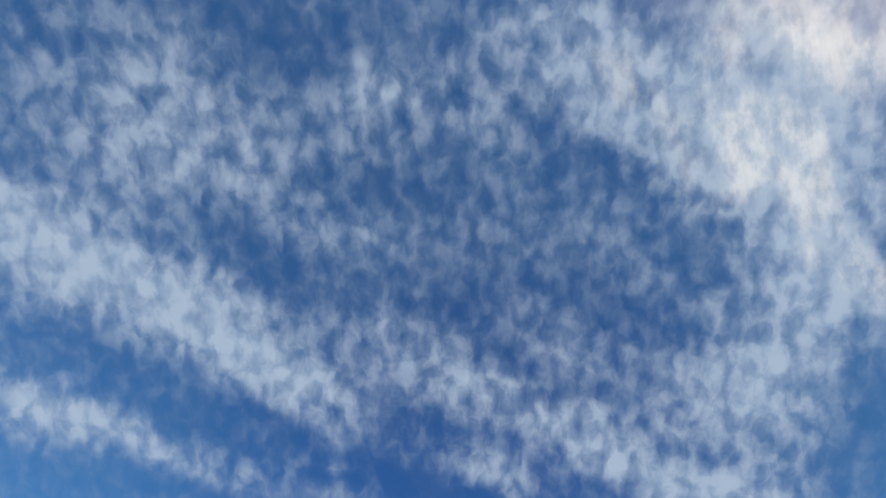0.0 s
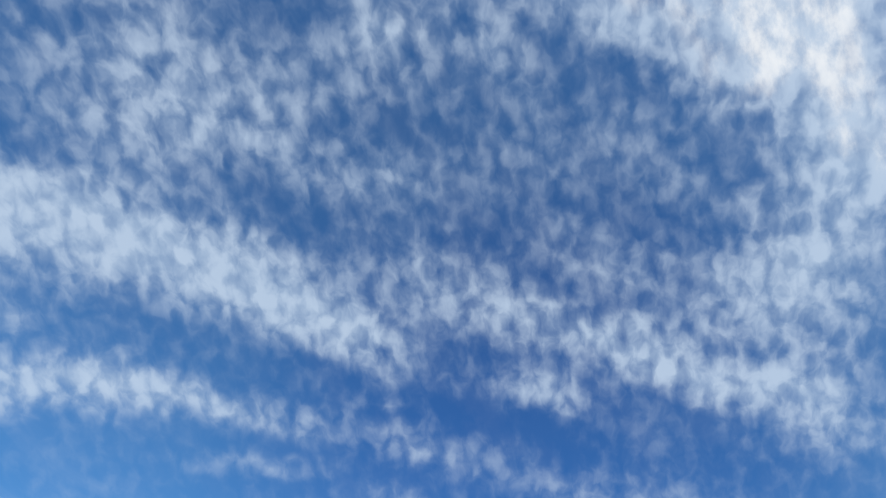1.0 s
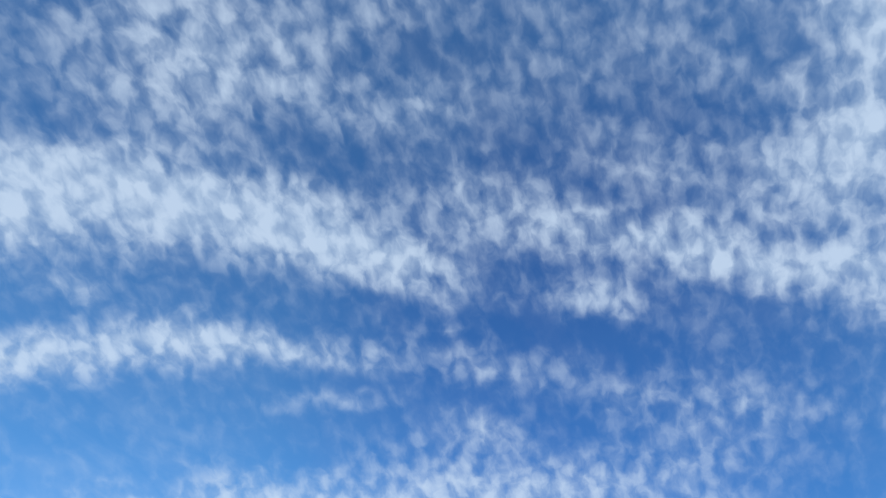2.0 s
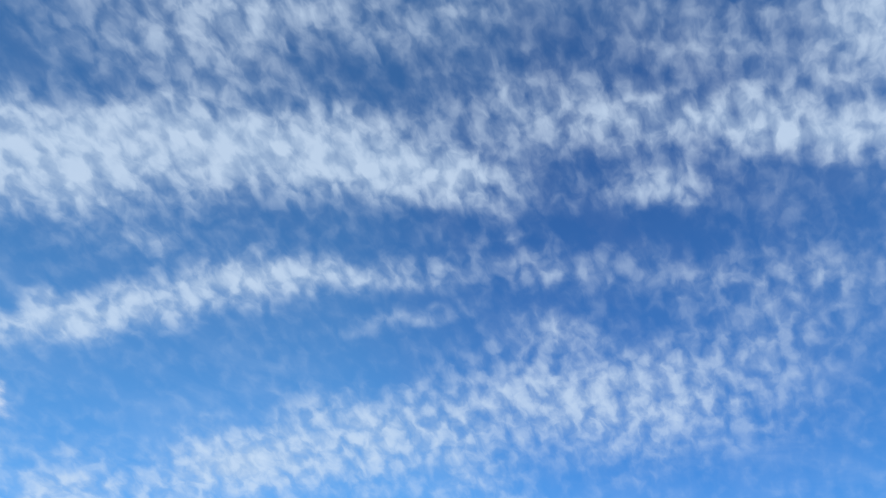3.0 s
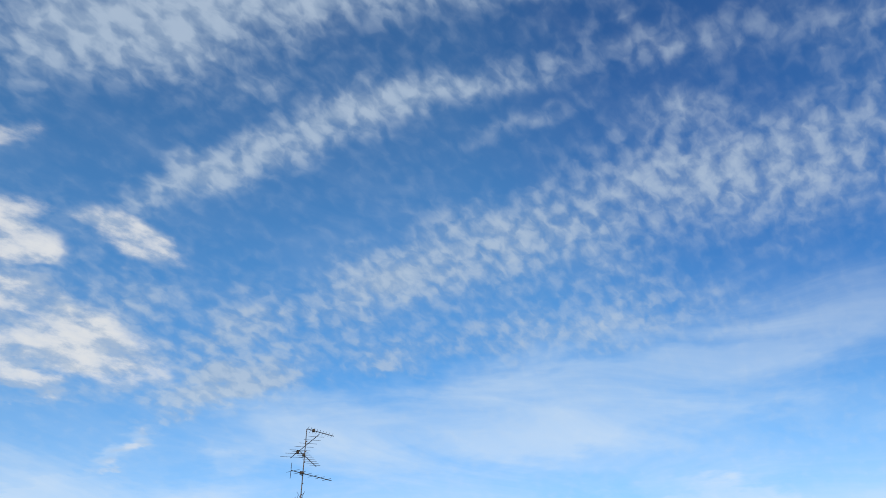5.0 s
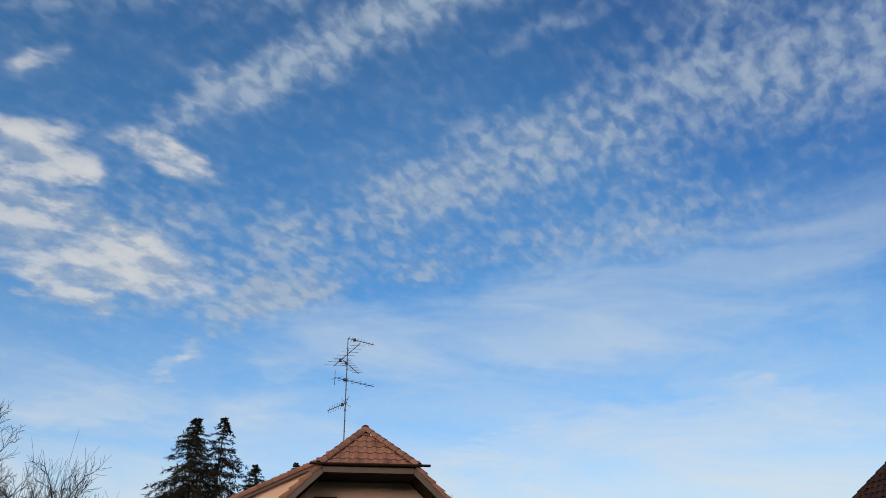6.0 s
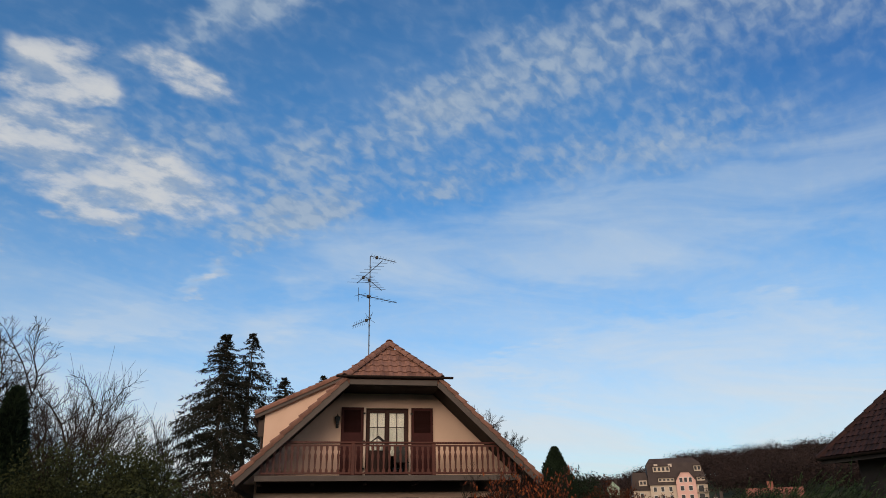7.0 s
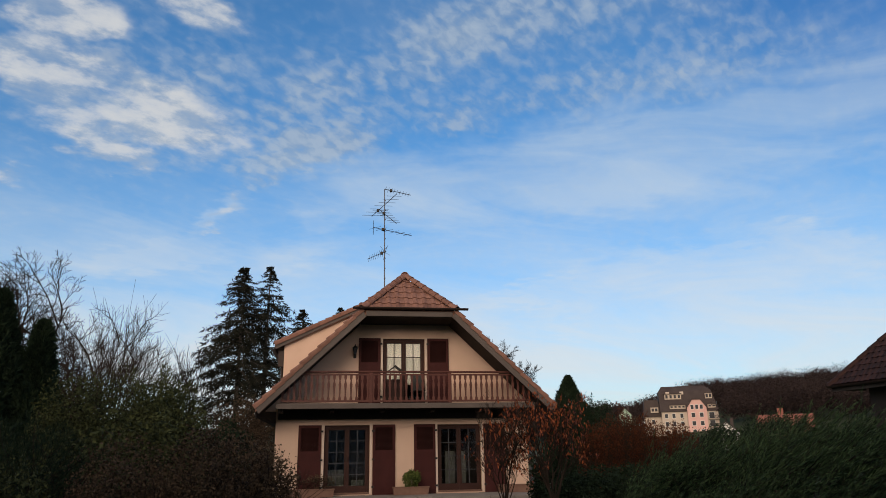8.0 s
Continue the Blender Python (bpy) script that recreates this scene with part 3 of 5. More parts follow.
def gable_wall():
    bm = bmesh.new()
    x0, x1, z0, z1 = HIGH_DOOR
    t = 0.28
    edge = lambda z: (EAVE_Z + SLOPE * EAVE_U - z) / SLOPE - t
    zt = 6.15
    left = [(MID - edge(3.0) + 0.0, 3.004), (x0, 3.004), (x0, zt), (MID - edge(zt), zt)]
    right = [(x1, 3.004), (MID + edge(3.0), 3.004), (MID + edge(zt), zt), (x1, zt)]
    prism(left, 0.0, 0.3, bm)
    prism(right, 0.0, 0.3, bm)
    add_box(bm, x0, x1, 0.0, 0.3, z1, zt)
    add_box(bm, x0, x1, 0.0, 0.3, 3.004, z0)
    return bm


part("gable_wall", gable_wall(), PLASTER, HOUSE)
part("back_gable", prism([(MID - 4.3, 3.004), (MID + 4.3, 3.004), (MID, 7.1)], BACK - 0.4, BACK - 0.1), PLASTER, HOUSE)


# roof: two slopes with a cut-off front corner, boards below, tiles above
def slope(side):
    """one main slope; side -1 or 1. Its front top corner is cut by the half hip."""
    cut_z = 6.16
    cut_u = (RIDGE - cut_z) / SLOPE
    pts = [(EAVE_U, VERGE), (EAVE_U, BACK), (0, BACK), (0, 0.0), (cut_u, VERGE)]
    bm = bmesh.new()
    rows = []
    for dz in (0.0, -0.16):
        rows.append([bm.verts.new((MID + side * u, v, RIDGE - SLOPE * u - 0.05 + dz)) for u, v in pts])
    for r in rows:
        bm.faces.new(r)
    n = len(pts)
    for i in range(n):
        bm.faces.new((rows[0][i], rows[0][(i + 1) % n], rows[1][(i + 1) % n], rows[1][i]))
    return bm


for s in (-1, 1):
    part("roof", slope(s), TILE, HOUSE, "red-brown clay tiled main slope")
HIP_U = (RIDGE - 6.16) / SLOPE
bm = bmesh.new()
tri = [(MID - HIP_U, VERGE, 6.16), (MID + HIP_U, VERGE, 6.16), (MID, 0.0, RIDGE)]
a = [bm.verts.new((x, y, z - 0.06)) for x, y, z in tri]
b = [bm.verts.new((x, y + 0.05, z - 0.2)) for x, y, z in tri]
bm.faces.new(a), bm.faces.new(b)
for i in range(3):
    bm.faces.new((a[i], a[(i + 1) % 3], b[(i + 1) % 3], b[i]))
part("hip", bm, TILE, HOUSE, "steep tiled half hip over the gable")
# boarded underside of the overhang; its near-black colour includes the shade there
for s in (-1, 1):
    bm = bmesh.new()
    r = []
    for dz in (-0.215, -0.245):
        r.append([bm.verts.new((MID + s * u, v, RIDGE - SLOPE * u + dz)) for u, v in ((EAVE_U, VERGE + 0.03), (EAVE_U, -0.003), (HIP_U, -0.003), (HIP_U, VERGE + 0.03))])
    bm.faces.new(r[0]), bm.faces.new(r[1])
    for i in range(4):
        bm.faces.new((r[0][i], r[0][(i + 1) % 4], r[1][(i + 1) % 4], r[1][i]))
    part("soffit", bm, SOFFIT, HOUSE, "dark boards under the overhang, shade put into the colour")
# eave boards added to darken the shaded strip below the roof edge
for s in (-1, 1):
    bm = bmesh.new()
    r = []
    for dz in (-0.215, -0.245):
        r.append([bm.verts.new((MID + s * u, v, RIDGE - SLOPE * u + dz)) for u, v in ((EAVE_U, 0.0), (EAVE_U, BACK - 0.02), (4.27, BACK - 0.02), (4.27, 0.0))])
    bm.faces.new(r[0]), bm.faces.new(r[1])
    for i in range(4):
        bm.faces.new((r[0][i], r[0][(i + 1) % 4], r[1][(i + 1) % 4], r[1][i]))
    part("eave_soffit", bm, SOFFIT, HOUSE, "dark boards under the eave, shade put into the colour")
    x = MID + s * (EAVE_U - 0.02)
    part("eave_board", box(x - 0.015, x + 0.015, VERGE + 0.04, BACK - 0.03, EAVE_Z - 0.36, EAVE_Z - 0.07), SOFFIT, HOUSE, "dark board added for the shade along the eave")
part("soffit", box(MID - HIP_U + 0.02, MID + HIP_U - 0.02, VERGE + 0.03, -0.003, 5.90, 5.93), SOFFIT, HOUSE, "dark boards under the overhang, shade put into the colour")
# boards along the gable edge
for s in (-1, 1):
    bm = bmesh.new()
    top, deep = -0.06, 0.20
    o = [(MID + s * EAVE_U * 1.0, RIDGE - SLOPE * EAVE_U + top), (MID + s * HIP_U, 6.16 + top), (MID + s * (HIP_U - 0.13), 6.16 + top - deep), (MID + s * (EAVE_U - 0.1), RIDGE - SLOPE * EAVE_U + top - deep)]
    part("bargeboard", prism(o if s > 0 else o[::-1], VERGE - 0.035, VERGE - 0.002, bm), FASCIA, HOUSE, "weathered grey-brown board")
part("fascia", box(MID - HIP_U + 0.125, MID + HIP_U - 0.125, VERGE - 0.034, VERGE - 0.001, 5.92, 6.085), FASCIA, HOUSE, "weathered grey-brown board")


def gutter_bm(length, r=0.07):
    bm = bmesh.new()
    n = 8
    rings = []
    for x in (0, length):
        o = [(r * math.cos(math.pi * (1 + k / n)), r * math.sin(math.pi * (1 + k / n))) for k in range(n + 1)]
        i = [(c * 0.85, d * 0.85) for c, d in o[::-1]]
        rings.append([bm.verts.new((x, c, d)) for c, d in o + i])
    for k in range(len(rings[0])):
        j = (k + 1) % len(rings[0])
        bm.faces.new((rings[0][k], rings[0][j], rings[1][j], rings[1][k]))
    bm.faces.new(rings[0]), bm.faces.new(rings[1])
    return bm


g = part("gutter", gutter_bm(3.80), GUTTER, HOUSE, "dark brown metal gutter")
g.matrix_basis = pose(-1.81, VERGE - 0.12, 6.19)

# shed dormer on the side slope
DV = 0.35


def dormer():
    eave_u, eave_z, top_u, top_z = -4.36, 5.26, -1.20, 6.745
    k = (top_z - eave_z) / (top_u - eave_u)
    under = lambda u: eave_z + k * (u - eave_u) - 0.17
    outer = -4.04
    base = roof_z(outer) - 0.02
    meet = -1.35
    part("dormer_wall", prism([(outer, base), (outer, under(outer)), (meet, under(meet)), (meet - 0.1, roof_z(meet - 0.1) - 0.1)], DV, DV + 0.25), PLASTER, HOUSE)
    part("dormer_side_wall", box(outer, outer + 0.2, DV + 0.253, 5.5, base, under(outer)), PLASTER, HOUSE)
    bm = prism([(eave_u, eave_z - 0.02), (top_u, top_z - 0.02), (top_u, top_z - 0.09), (eave_u, eave_z - 0.09)], DV - 0.12, 5.8)
    part("dormer_roof", bm, TILE, HOUSE, "tiled shed roof of the dormer")
    bm = prism([(eave_u, eave_z - 0.093), (top_u, top_z - 0.093), (top_u, top_z - 0.19), (eave_u + 0.04, eave_z - 0.19)], DV - 0.15, DV - 0.11)
    part("bargeboard", bm, FASCIA, HOUSE, "weathered grey-brown board")
    part("soffit", prism([(eave_u + 0.01, eave_z - 0.095), (outer, under(outer) + 0.075), (outer, under(outer) + 0.01), (eave_u + 0.01, eave_z - 0.17)], DV - 0.1, 5.7), SOFFIT, HOUSE)
    g = part("gutter", gutter_bm(6.0, 0.075), GUTTER, HOUSE, "dark brown metal gutter")
    g.matrix_basis = pose(eave_u - 0.07, DV - 0.15, eave_z - 0.12, 0, 0, 90)
    bm = bmesh.new()
    rod(bm, (eave_u + 0.02, DV + 0.3, eave_z - 0.2), (outer - 0.07, DV + 0.3, eave_z - 0.72), 0.045, sides=8)
    rod(bm, (outer - 0.07, DV + 0.3, eave_z - 0.70), (outer - 0.07, DV + 0.3, base - 0.3), 0.045, sides=8)
    part("downpipe", bm, GUTTER, HOUSE)
    part("shutter_box", box(outer - 0.2, outer - 0.01, DV + 0.12, DV + 0.26, eave_z - 0.75, eave_z - 0.2, 0.01), GUTTER, HOUSE, "dark folded side shutter")
    # tiles along the front edge
    n = 13
    L = math.hypot(top_u - eave_u, top_z - eave_z) / n
    ang = math.degrees(math.atan(k))
    t = None
    for i in range(n):
        c = eave_u + (i + 0.5) / n * (top_u - eave_u)
        m = pose(c, DV - 0.1, eave_z + k * (c - eave_u) + 0.02, 0, -ang + 4, 0)
        t = part("tile", verge_tile_bm(L * 1.12), TILE, HOUSE) if t is None else again(t, m)
        t.matrix_basis = m


def verge_tile_bm(L, w=0.24, r=0.05):
    """a rounded edge tile, lying along x, with a skirt over the board"""
    bm = bmesh.new()
    o = [(-0.09, -0.09), (-0.10, 0.0), (-0.075, 0.035), (-0.02, 0.055), (0.05, 0.035), (w - 0.05, 0.02), (w - 0.05, -0.01), (-0.06, -0.005), (-0.065, -0.09)]
    rings = [[bm.verts.new((x, c, d * s)) for c, d in o] for x, s in ((-L / 2, 1.12), (L / 2, 0.95))]
    n = len(o)
    for i in range(n):
        bm.faces.new((rings[0][i], rings[0][(i + 1) % n], rings[1][(i + 1) % n], rings[1][i]))
    bm.faces.new(rings[0]), bm.faces.new(rings[1])
    return bm


dormer()

# edge tiles of the two gable edges
EDGE_LEN = math.hypot(EAVE_U - HIP_U, (EAVE_U - HIP_U) * SLOPE)
EDGE_N = 12
tile = None
for s in (-1, 1):
    for i in range(EDGE_N):
        f = (i + 0.5) / EDGE_N
        u = EAVE_U + 0.04 - f * (EAVE_U - HIP_U + 0.04)
        m = pose(MID + s * u, VERGE + 0.03, RIDGE - SLOPE * u, 0, -math.degrees(math.atan(SLOPE)) + 6.5, 0)
        if s > 0:
            m = pose(MID + s * u, VERGE + 0.03, RIDGE - SLOPE * u) @ Matrix.Diagonal((-1, 1, 1, 1)) @ pose(0, 0, 0, 0, -math.degrees(math.atan(SLOPE)) + 6.5, 0)
        tile = part("tile", verge_tile_bm(EDGE_LEN / EDGE_N * 1.14), TILE, HOUSE) if tile is None else again(tile, m)
        tile.matrix_basis = m

# hip tiles: rows of wavy tiles, and half-round ones along the two hips
HIP_RUN = math.hypot(RIDGE - 6.16, -VERGE)
HIP_ANG = math.degrees(math.atan2(RIDGE - 6.16, -VERGE))


def wavy_tile_bm(w, h, amp=0.075):
    bm = bmesh.new()
    prof = [(-0.5, 0.0), (-0.38, 0.30), (-0.22, 0.42), (-0.06, 0.28), (0.06, 0.0), (0.2, -0.10), (0.36, -0.1), (0.5, 0.02)]
    grid = []
    for y, lift in ((-h / 2, 0.035), (h / 2, 0.0)):
        grid.append([bm.verts.new((x * w, y, z * amp + lift)) for x, z in prof])
    low = [bm.verts.new((x * w, -h / 2, z * amp + 0.012)) for x, z in prof]
    for i in range(len(prof) - 1):
        bm.faces.new((grid[0][i], grid[0][i + 1], grid[1][i + 1], grid[1][i]))
        bm.faces.new((low[i], low[i + 1], grid[0][i + 1], grid[0][i]))
    return bm


ROWS_HIP, TW = 6, 0.30
wavy = None
for r in range(ROWS_HIP):
    f = (r + 0.5) / ROWS_HIP
    half = HIP_U * (1 - f) - 0.02
    n = int(half / TW + 0.35)
    for i in range(-n, n + 1):
        x = MID + i * TW
        m = pose(x, VERGE * (1 - f) - 0.02, 6.16 + f * (RIDGE - 6.16), HIP_ANG, 0, 0) @ pose(0, 0, -0.03 + 0.006 * ((i * 7 + r * 3) % 3))
        wavy = part("tile", wavy_tile_bm(TW, HIP_RUN / ROWS_HIP * 1.05), TILE, HOUSE) if wavy is None else again(wavy, m)
        wavy.matrix_basis = m


def ridge_tile_bm(L, r=0.135):
    bm = bmesh.new()
    n = 8
    rings = []
    for x, k in ((-L / 2, 1.12), (L / 2, 0.92)):
        o = [(r * k * math.cos(math.pi * i / n), r * k * math.sin(math.pi * i / n)) for i in range(n + 1)]
        inn = [(c * 0.85, d * 0.85) for c, d in o[::-1]]
        rings.append([bm.verts.new((x, c, d)) for c, d in o + inn])
    m = len(rings[0])
    for i in range(m):
        bm.faces.new((rings[0][i], rings[0][(i + 1) % m], rings[1][(i + 1) % m], rings[1][i]))
    bm.faces.new(rings[0]), bm.faces.new(rings[1])
    return bm


RT = None
for s in (-1, 1):
    p0, p1 = Vector((MID + s * HIP_U, VERGE - 0.02, 6.15)), Vector((MID, 0, RIDGE))
    n = 8
    for i in range(n):
        c = p0.lerp(p1, (i + 0.5) / n)
        d = (p1 - p0).normalized()
        y = Vector((0, 0, 1)).cross(d).normalized()
        z = d.cross(y)
        m = Matrix((d, y, z)).transposed().to_4x4()
        m.translation = c + z * 0.005
        RT = part("ridge_tile", ridge_tile_bm((p1 - p0).length / n * 1.12), TILE, HOUSE) if RT is None else again(RT, m)
        RT.matrix_basis = m
for i in range(24):
    again(RT, pose(MID, 0.15 + i * 0.36, RIDGE + 0.03, 0, 0, 90))


# balcony
BALC = empty("balcony", pose(0, 0, 0), "", "")
BALC.parent = HOUSE
part("balcony_floor", box(-4.10, 4.20, -1.27, -0.003, 3.02, 3.14), SOFFIT, BALC, "boarded balcony floor, shade put into its dark colour")
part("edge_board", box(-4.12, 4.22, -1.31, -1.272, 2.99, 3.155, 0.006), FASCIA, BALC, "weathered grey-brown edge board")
# dark strip in place of the balcony's soft shade on the wall top
part("ledger_beam", box(-4.10, 4.20, -0.16, -0.004, 2.72, 3.016, 0.01), SOFFIT, BALC, "dark band standing in for the balcony's shade on the wall")
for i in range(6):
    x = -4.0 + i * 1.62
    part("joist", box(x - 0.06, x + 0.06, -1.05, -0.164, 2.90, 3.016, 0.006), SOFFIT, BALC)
rail_y = -1.25
part("handrail", box(-3.32, 3.42, rail_y - 0.05, rail_y + 0.05, 4.11, 4.17, 0.012), STAIN, BALC)
part("rail", box(-3.36, 3.46, rail_y - 0.025, rail_y + 0.025, 4.03, 4.08), STAIN, BALC)
part("bottom_rail", box(-3.98, 4.08, rail_y - 0.03, rail_y + 0.03, 3.19, 3.25, 0.006), STAIN, BALC)


def baluster_bm(top):
    """a flat board, sawn in at neck and foot"""
    h = top - 3.25
    half = [(0.044, 0), (0.044, 0.08), (0.022, 0.16), (0.028, 0.40), (0.045, 0.62), (0.020, 0.78), (0.040, 0.88), (0.044, 1.0)]
    o = [(x, 3.25 + z * h) for x, z in half] + [(-x, 3.25 + z * h) for x, z in half[::-1]]
    return prism(o, -0.014, 0.014)


full = None
n = 46
for i in range(n):
    x = -3.93 + i * 7.96 / (n - 1)
    top = min(4.03, roof_z(x) - 0.3)
    if top < 3.45:
        continue
    if top >= 4.03:
        full = part("baluster", baluster_bm(4.03), STAIN, BALC) if full is None else again(full, pose(0, 0, 0))
        full.matrix_basis = pose(x, rail_y, 0)
    else:
        part("baluster", baluster_bm(top), STAIN, BALC).matrix_basis = pose(x, rail_y, 0)
for x in (-1.18, 1.38):
    part("rail_post", box(x - 0.06, x + 0.06, rail_y - 0.045, rail_y + 0.045, 3.16, 4.11, 0.008), STAIN, BALC)


def french_door(x0, x1, z0, z1, rows, curtain, cloth, bars):
    """two glazed leaves in a frame, set back in the wall"""
    d = empty("french_door", pose(0, 0, 0), "", "")
    d["label"] = "brown framed glazed double door"
    d.parent = HOUSE
    y = 0.10
    part("frame", box(x0, x0 + 0.06, y, y + 0.09, z0, z1), DOORWOOD, d)
    part("frame", box(x1 - 0.06, x1, y, y + 0.09, z0, z1), DOORWOOD, d)
    part("frame", box(x0 + 0.06, x1 - 0.06, y, y + 0.09, z1 - 0.07, z1), DOORWOOD, d)
    part("threshold", box(x0, x1, y - 0.14, y + 0.12, z0 - 0.03, z0 + 0.015, 0.006), TERRACOTTA, d)
    mid = (x0 + x1) / 2
    for a, b in ((x0 + 0.063, mid - 0.002), (mid + 0.002, x1 - 0.063)):
        leaf = part("leaf", wall_with_openings(a, b, z0 + 0.018, z1 - 0.073, y + 0.015, y + 0.07, [(a + 0.075, b - 0.075, z0 + 0.22, z1 - 0.15)]), DOORWOOD, d)
        ga, gb, gz0, gz1 = a + 0.075, b - 0.075, z0 + 0.22, z1 - 0.15
        pane = part("pane", box(ga, gb, y + 0.04, y + 0.046, gz0, gz1), GLASS, leaf)
        pane.visible_shadow = False
        part("glazing_bar", box((ga + gb) / 2 - 0.011, (ga + gb) / 2 + 0.011, y + 0.022, y + 0.062, gz0, gz1), bars, leaf)
        for r in range(1, rows):
            zz = gz0 + (gz1 - gz0) * r / rows
            part("glazing_bar", box(ga, gb, y + 0.024, y + 0.06, zz - 0.010, zz + 0.010), bars, leaf)
        part("handle", box(b - 0.05 if a < mid - 0.2 else a + 0.03, b - 0.03 if a < mid - 0.2 else a + 0.05, y - 0.03, y + 0.014, z0 + 1.0, z0 + 1.12, 0.004), BLACK, leaf)
    # a dim room behind
    room = bmesh.new()
    add_box(room, x0 - 0.6, x1 + 0.6, 2.6, 2.7, z0 - 0.1, z1 + 0.2)
    add_box(room, x0 - 0.7, x0 - 0.6, 0.31, 2.7, z0 - 0.1, z1 + 0.2)
    add_box(room, x1 + 0.6, x1 + 0.7, 0.31, 2.7, z0 - 0.1, z1 + 0.2)
    add_box(room, x0 - 0.7, x1 + 0.7, 0.31, 2.7, z1 + 0.2, z1 + 0.25)
    add_box(room, x0 - 0.7, x1 + 0.7, 0.31, 2.7, z0 - 0.15, z0 - 0.1)
    part("room_lining", room, ROOM, d, "dim room behind the glass")
    # net curtains downstairs; upstairs cream sheets stand in for sky reflected in the panes
    for a, b, c, e in curtain:
        bm = bmesh.new()
        n = 28
        v = []
        for i in range(n + 1):
            xx = a + (b - a) * i / n
            yy = 0.162 + 0.002 * math.sin(i * 1.7)
            v.append((bm.verts.new((xx, yy, c)), bm.verts.new((xx, yy + 0.004 * math.sin(i), e))))
        for p, q in zip(v, v[1:]):
            bm.faces.new((p[0], q[0], q[1], p[1]))
        r = bmesh.ops.solidify(bm, geom=list(bm.faces), thickness=0.004)
        part("net_curtain", bm, cloth, d, "pale sheet behind the glass")


french_door(-2.60, -1.12, 0.40, 2.53, 5, [(-2.5, -1.95, 0.55, 1.12), (-1.7, -1.3, 0.55, 0.80)], SHEER, GREYBAR)
french_door(1.15, 2.63, 0.40, 2.53, 4, [(1.42, 1.75, 0.6, 1.66), (1.95, 2.12, 0.6, 1.66)], SHEER, GREYBAR)
french_door(*HIGH_DOOR, 4, [(-0.62, -0.02, 4.05, 5.36), (0.06, 0.68, 3.85, 5.36)], PANE_SHINE, DOORWOOD)


def shutter(x0, x1, z0, z1, hinge):
    """an open shutter against the wall: a frame, a slatted field above and a boarded one below"""
    s = empty("shutter", pose(0, 0, 0), "", "")
    s["label"] = "open wine-brown wooden shutter"
    s.parent = HOUSE
    y0, y1 = -0.055, -0.015
    zs = z0 + (z1 - z0) * 0.62
    part("shutter_frame", wall_with_openings(x0, x1, z0, z1, y0, y1, [(x0 + 0.085, x1 - 0.085, zs + 0.02, z1 - 0.09)]), SHUTTER, s)
    n = 20
    for i in range(n):
        zz = zs + 0.02 + (z1 - 0.09 - zs - 0.02) * (i + 0.5) / n
        sl = part("slat", box(x0 + 0.085, x1 - 0.085, -0.003, 0.003, -0.021, 0.021), SLATS, s)
        sl.matrix_basis = pose(0, -0.032, zz, 40, 0, 0)
    w = (x1 - x0 - 0.17) / 4
    for i in range(4):
        part("board", box(x0 + 0.085 + i * w + 0.003, x0 + 0.085 + (i + 1) * w - 0.003, y0 - 0.006, y0 - 0.001, z0 + 0.10, zs - 0.06), SHUTTER, s)
    hx = x1 if hinge > 0 else x0
    for zz in (z0 + 0.25, (z0 + z1) / 2, z1 - 0.2):
        part("hinge", box(hx - 0.03, hx + 0.06, y0 - 0.02, y0 - 0.0075, zz - 0.03, zz + 0.03, 0.004), BLACK, s)


for x0, x1, h in ((-3.44, -2.70, 1), (-1.02, -0.28, -1), (0.35, 1.07, 1), (2.73, 3.47, -1)):
    shutter(x0, x1, 0.33, 2.54, h)
for x0, x1, h in ((-1.53, -0.79, 1), (0.83, 1.57, -1)):
    shutter(x0, x1, 3.2, 5.43, h)
for x0, x1, z0, z1 in ((-2.68, -2.605, 0.36, 2.56), (-1.115, -1.04, 0.36, 2.56), (1.075, 1.145, 0.36, 2.56), (2.635, 2.71, 0.36, 2.56), (-0.775, -0.705, 3.16, 5.44), (0.745, 0.815, 3.16, 5.44)):
    part("jamb", box(x0, x1, -0.02, -0.002, z0, z1, 0.004), JAMB, HOUSE, "pale rendered door jamb")


bm = bmesh.new()
rod(bm, (4.32, -0.08, 0.2), (4.32, -0.08, 2.7), 0.045, sides=8)
rod(bm, (4.32, -0.08, 2.68), (4.55, -0.3, 2.98), 0.045, sides=8)
part("downpipe", bm, STEEL, HOUSE, "zinc downpipe at the house corner")


# wall lamp beside the upper shutter
def wall_lamp():
    e = empty("wall_lamp", HOUSE.matrix_basis @ pose(-1.66, 0, 4.90), "black iron wall lantern with dark glass on the gable wall", "wall lamp")
    part("wall_plate", box(-0.05, 0.05, -0.02, -0.001, -0.16, 0.16, 0.01), BLACK, e)
    bm = bmesh.new()
    rod(bm, (0, -0.01, -0.12), (0, -0.16, -0.17), 0.012)
    rod(bm, (0, -0.155, -0.175), (0, -0.16, -0.02), 0.012)
    part("arm", bm, BLACK, e)
    bm = bmesh.new()
    rod(bm, (0, -0.16, -0.02), (0, -0.16, 0.17), 0.05, 0.085)
    part("lantern_glass", bm, FARGLASS, e)
    bm = bmesh.new()
    rod(bm, (0, -0.16, 0.172), (0, -0.16, 0.25), 0.10, 0.02)
    rod(bm, (0, -0.16, 0.25), (0, -0.16, 0.30), 0.02, 0.008)
    part("cap", bm, BLACK, e)


wall_lamp()


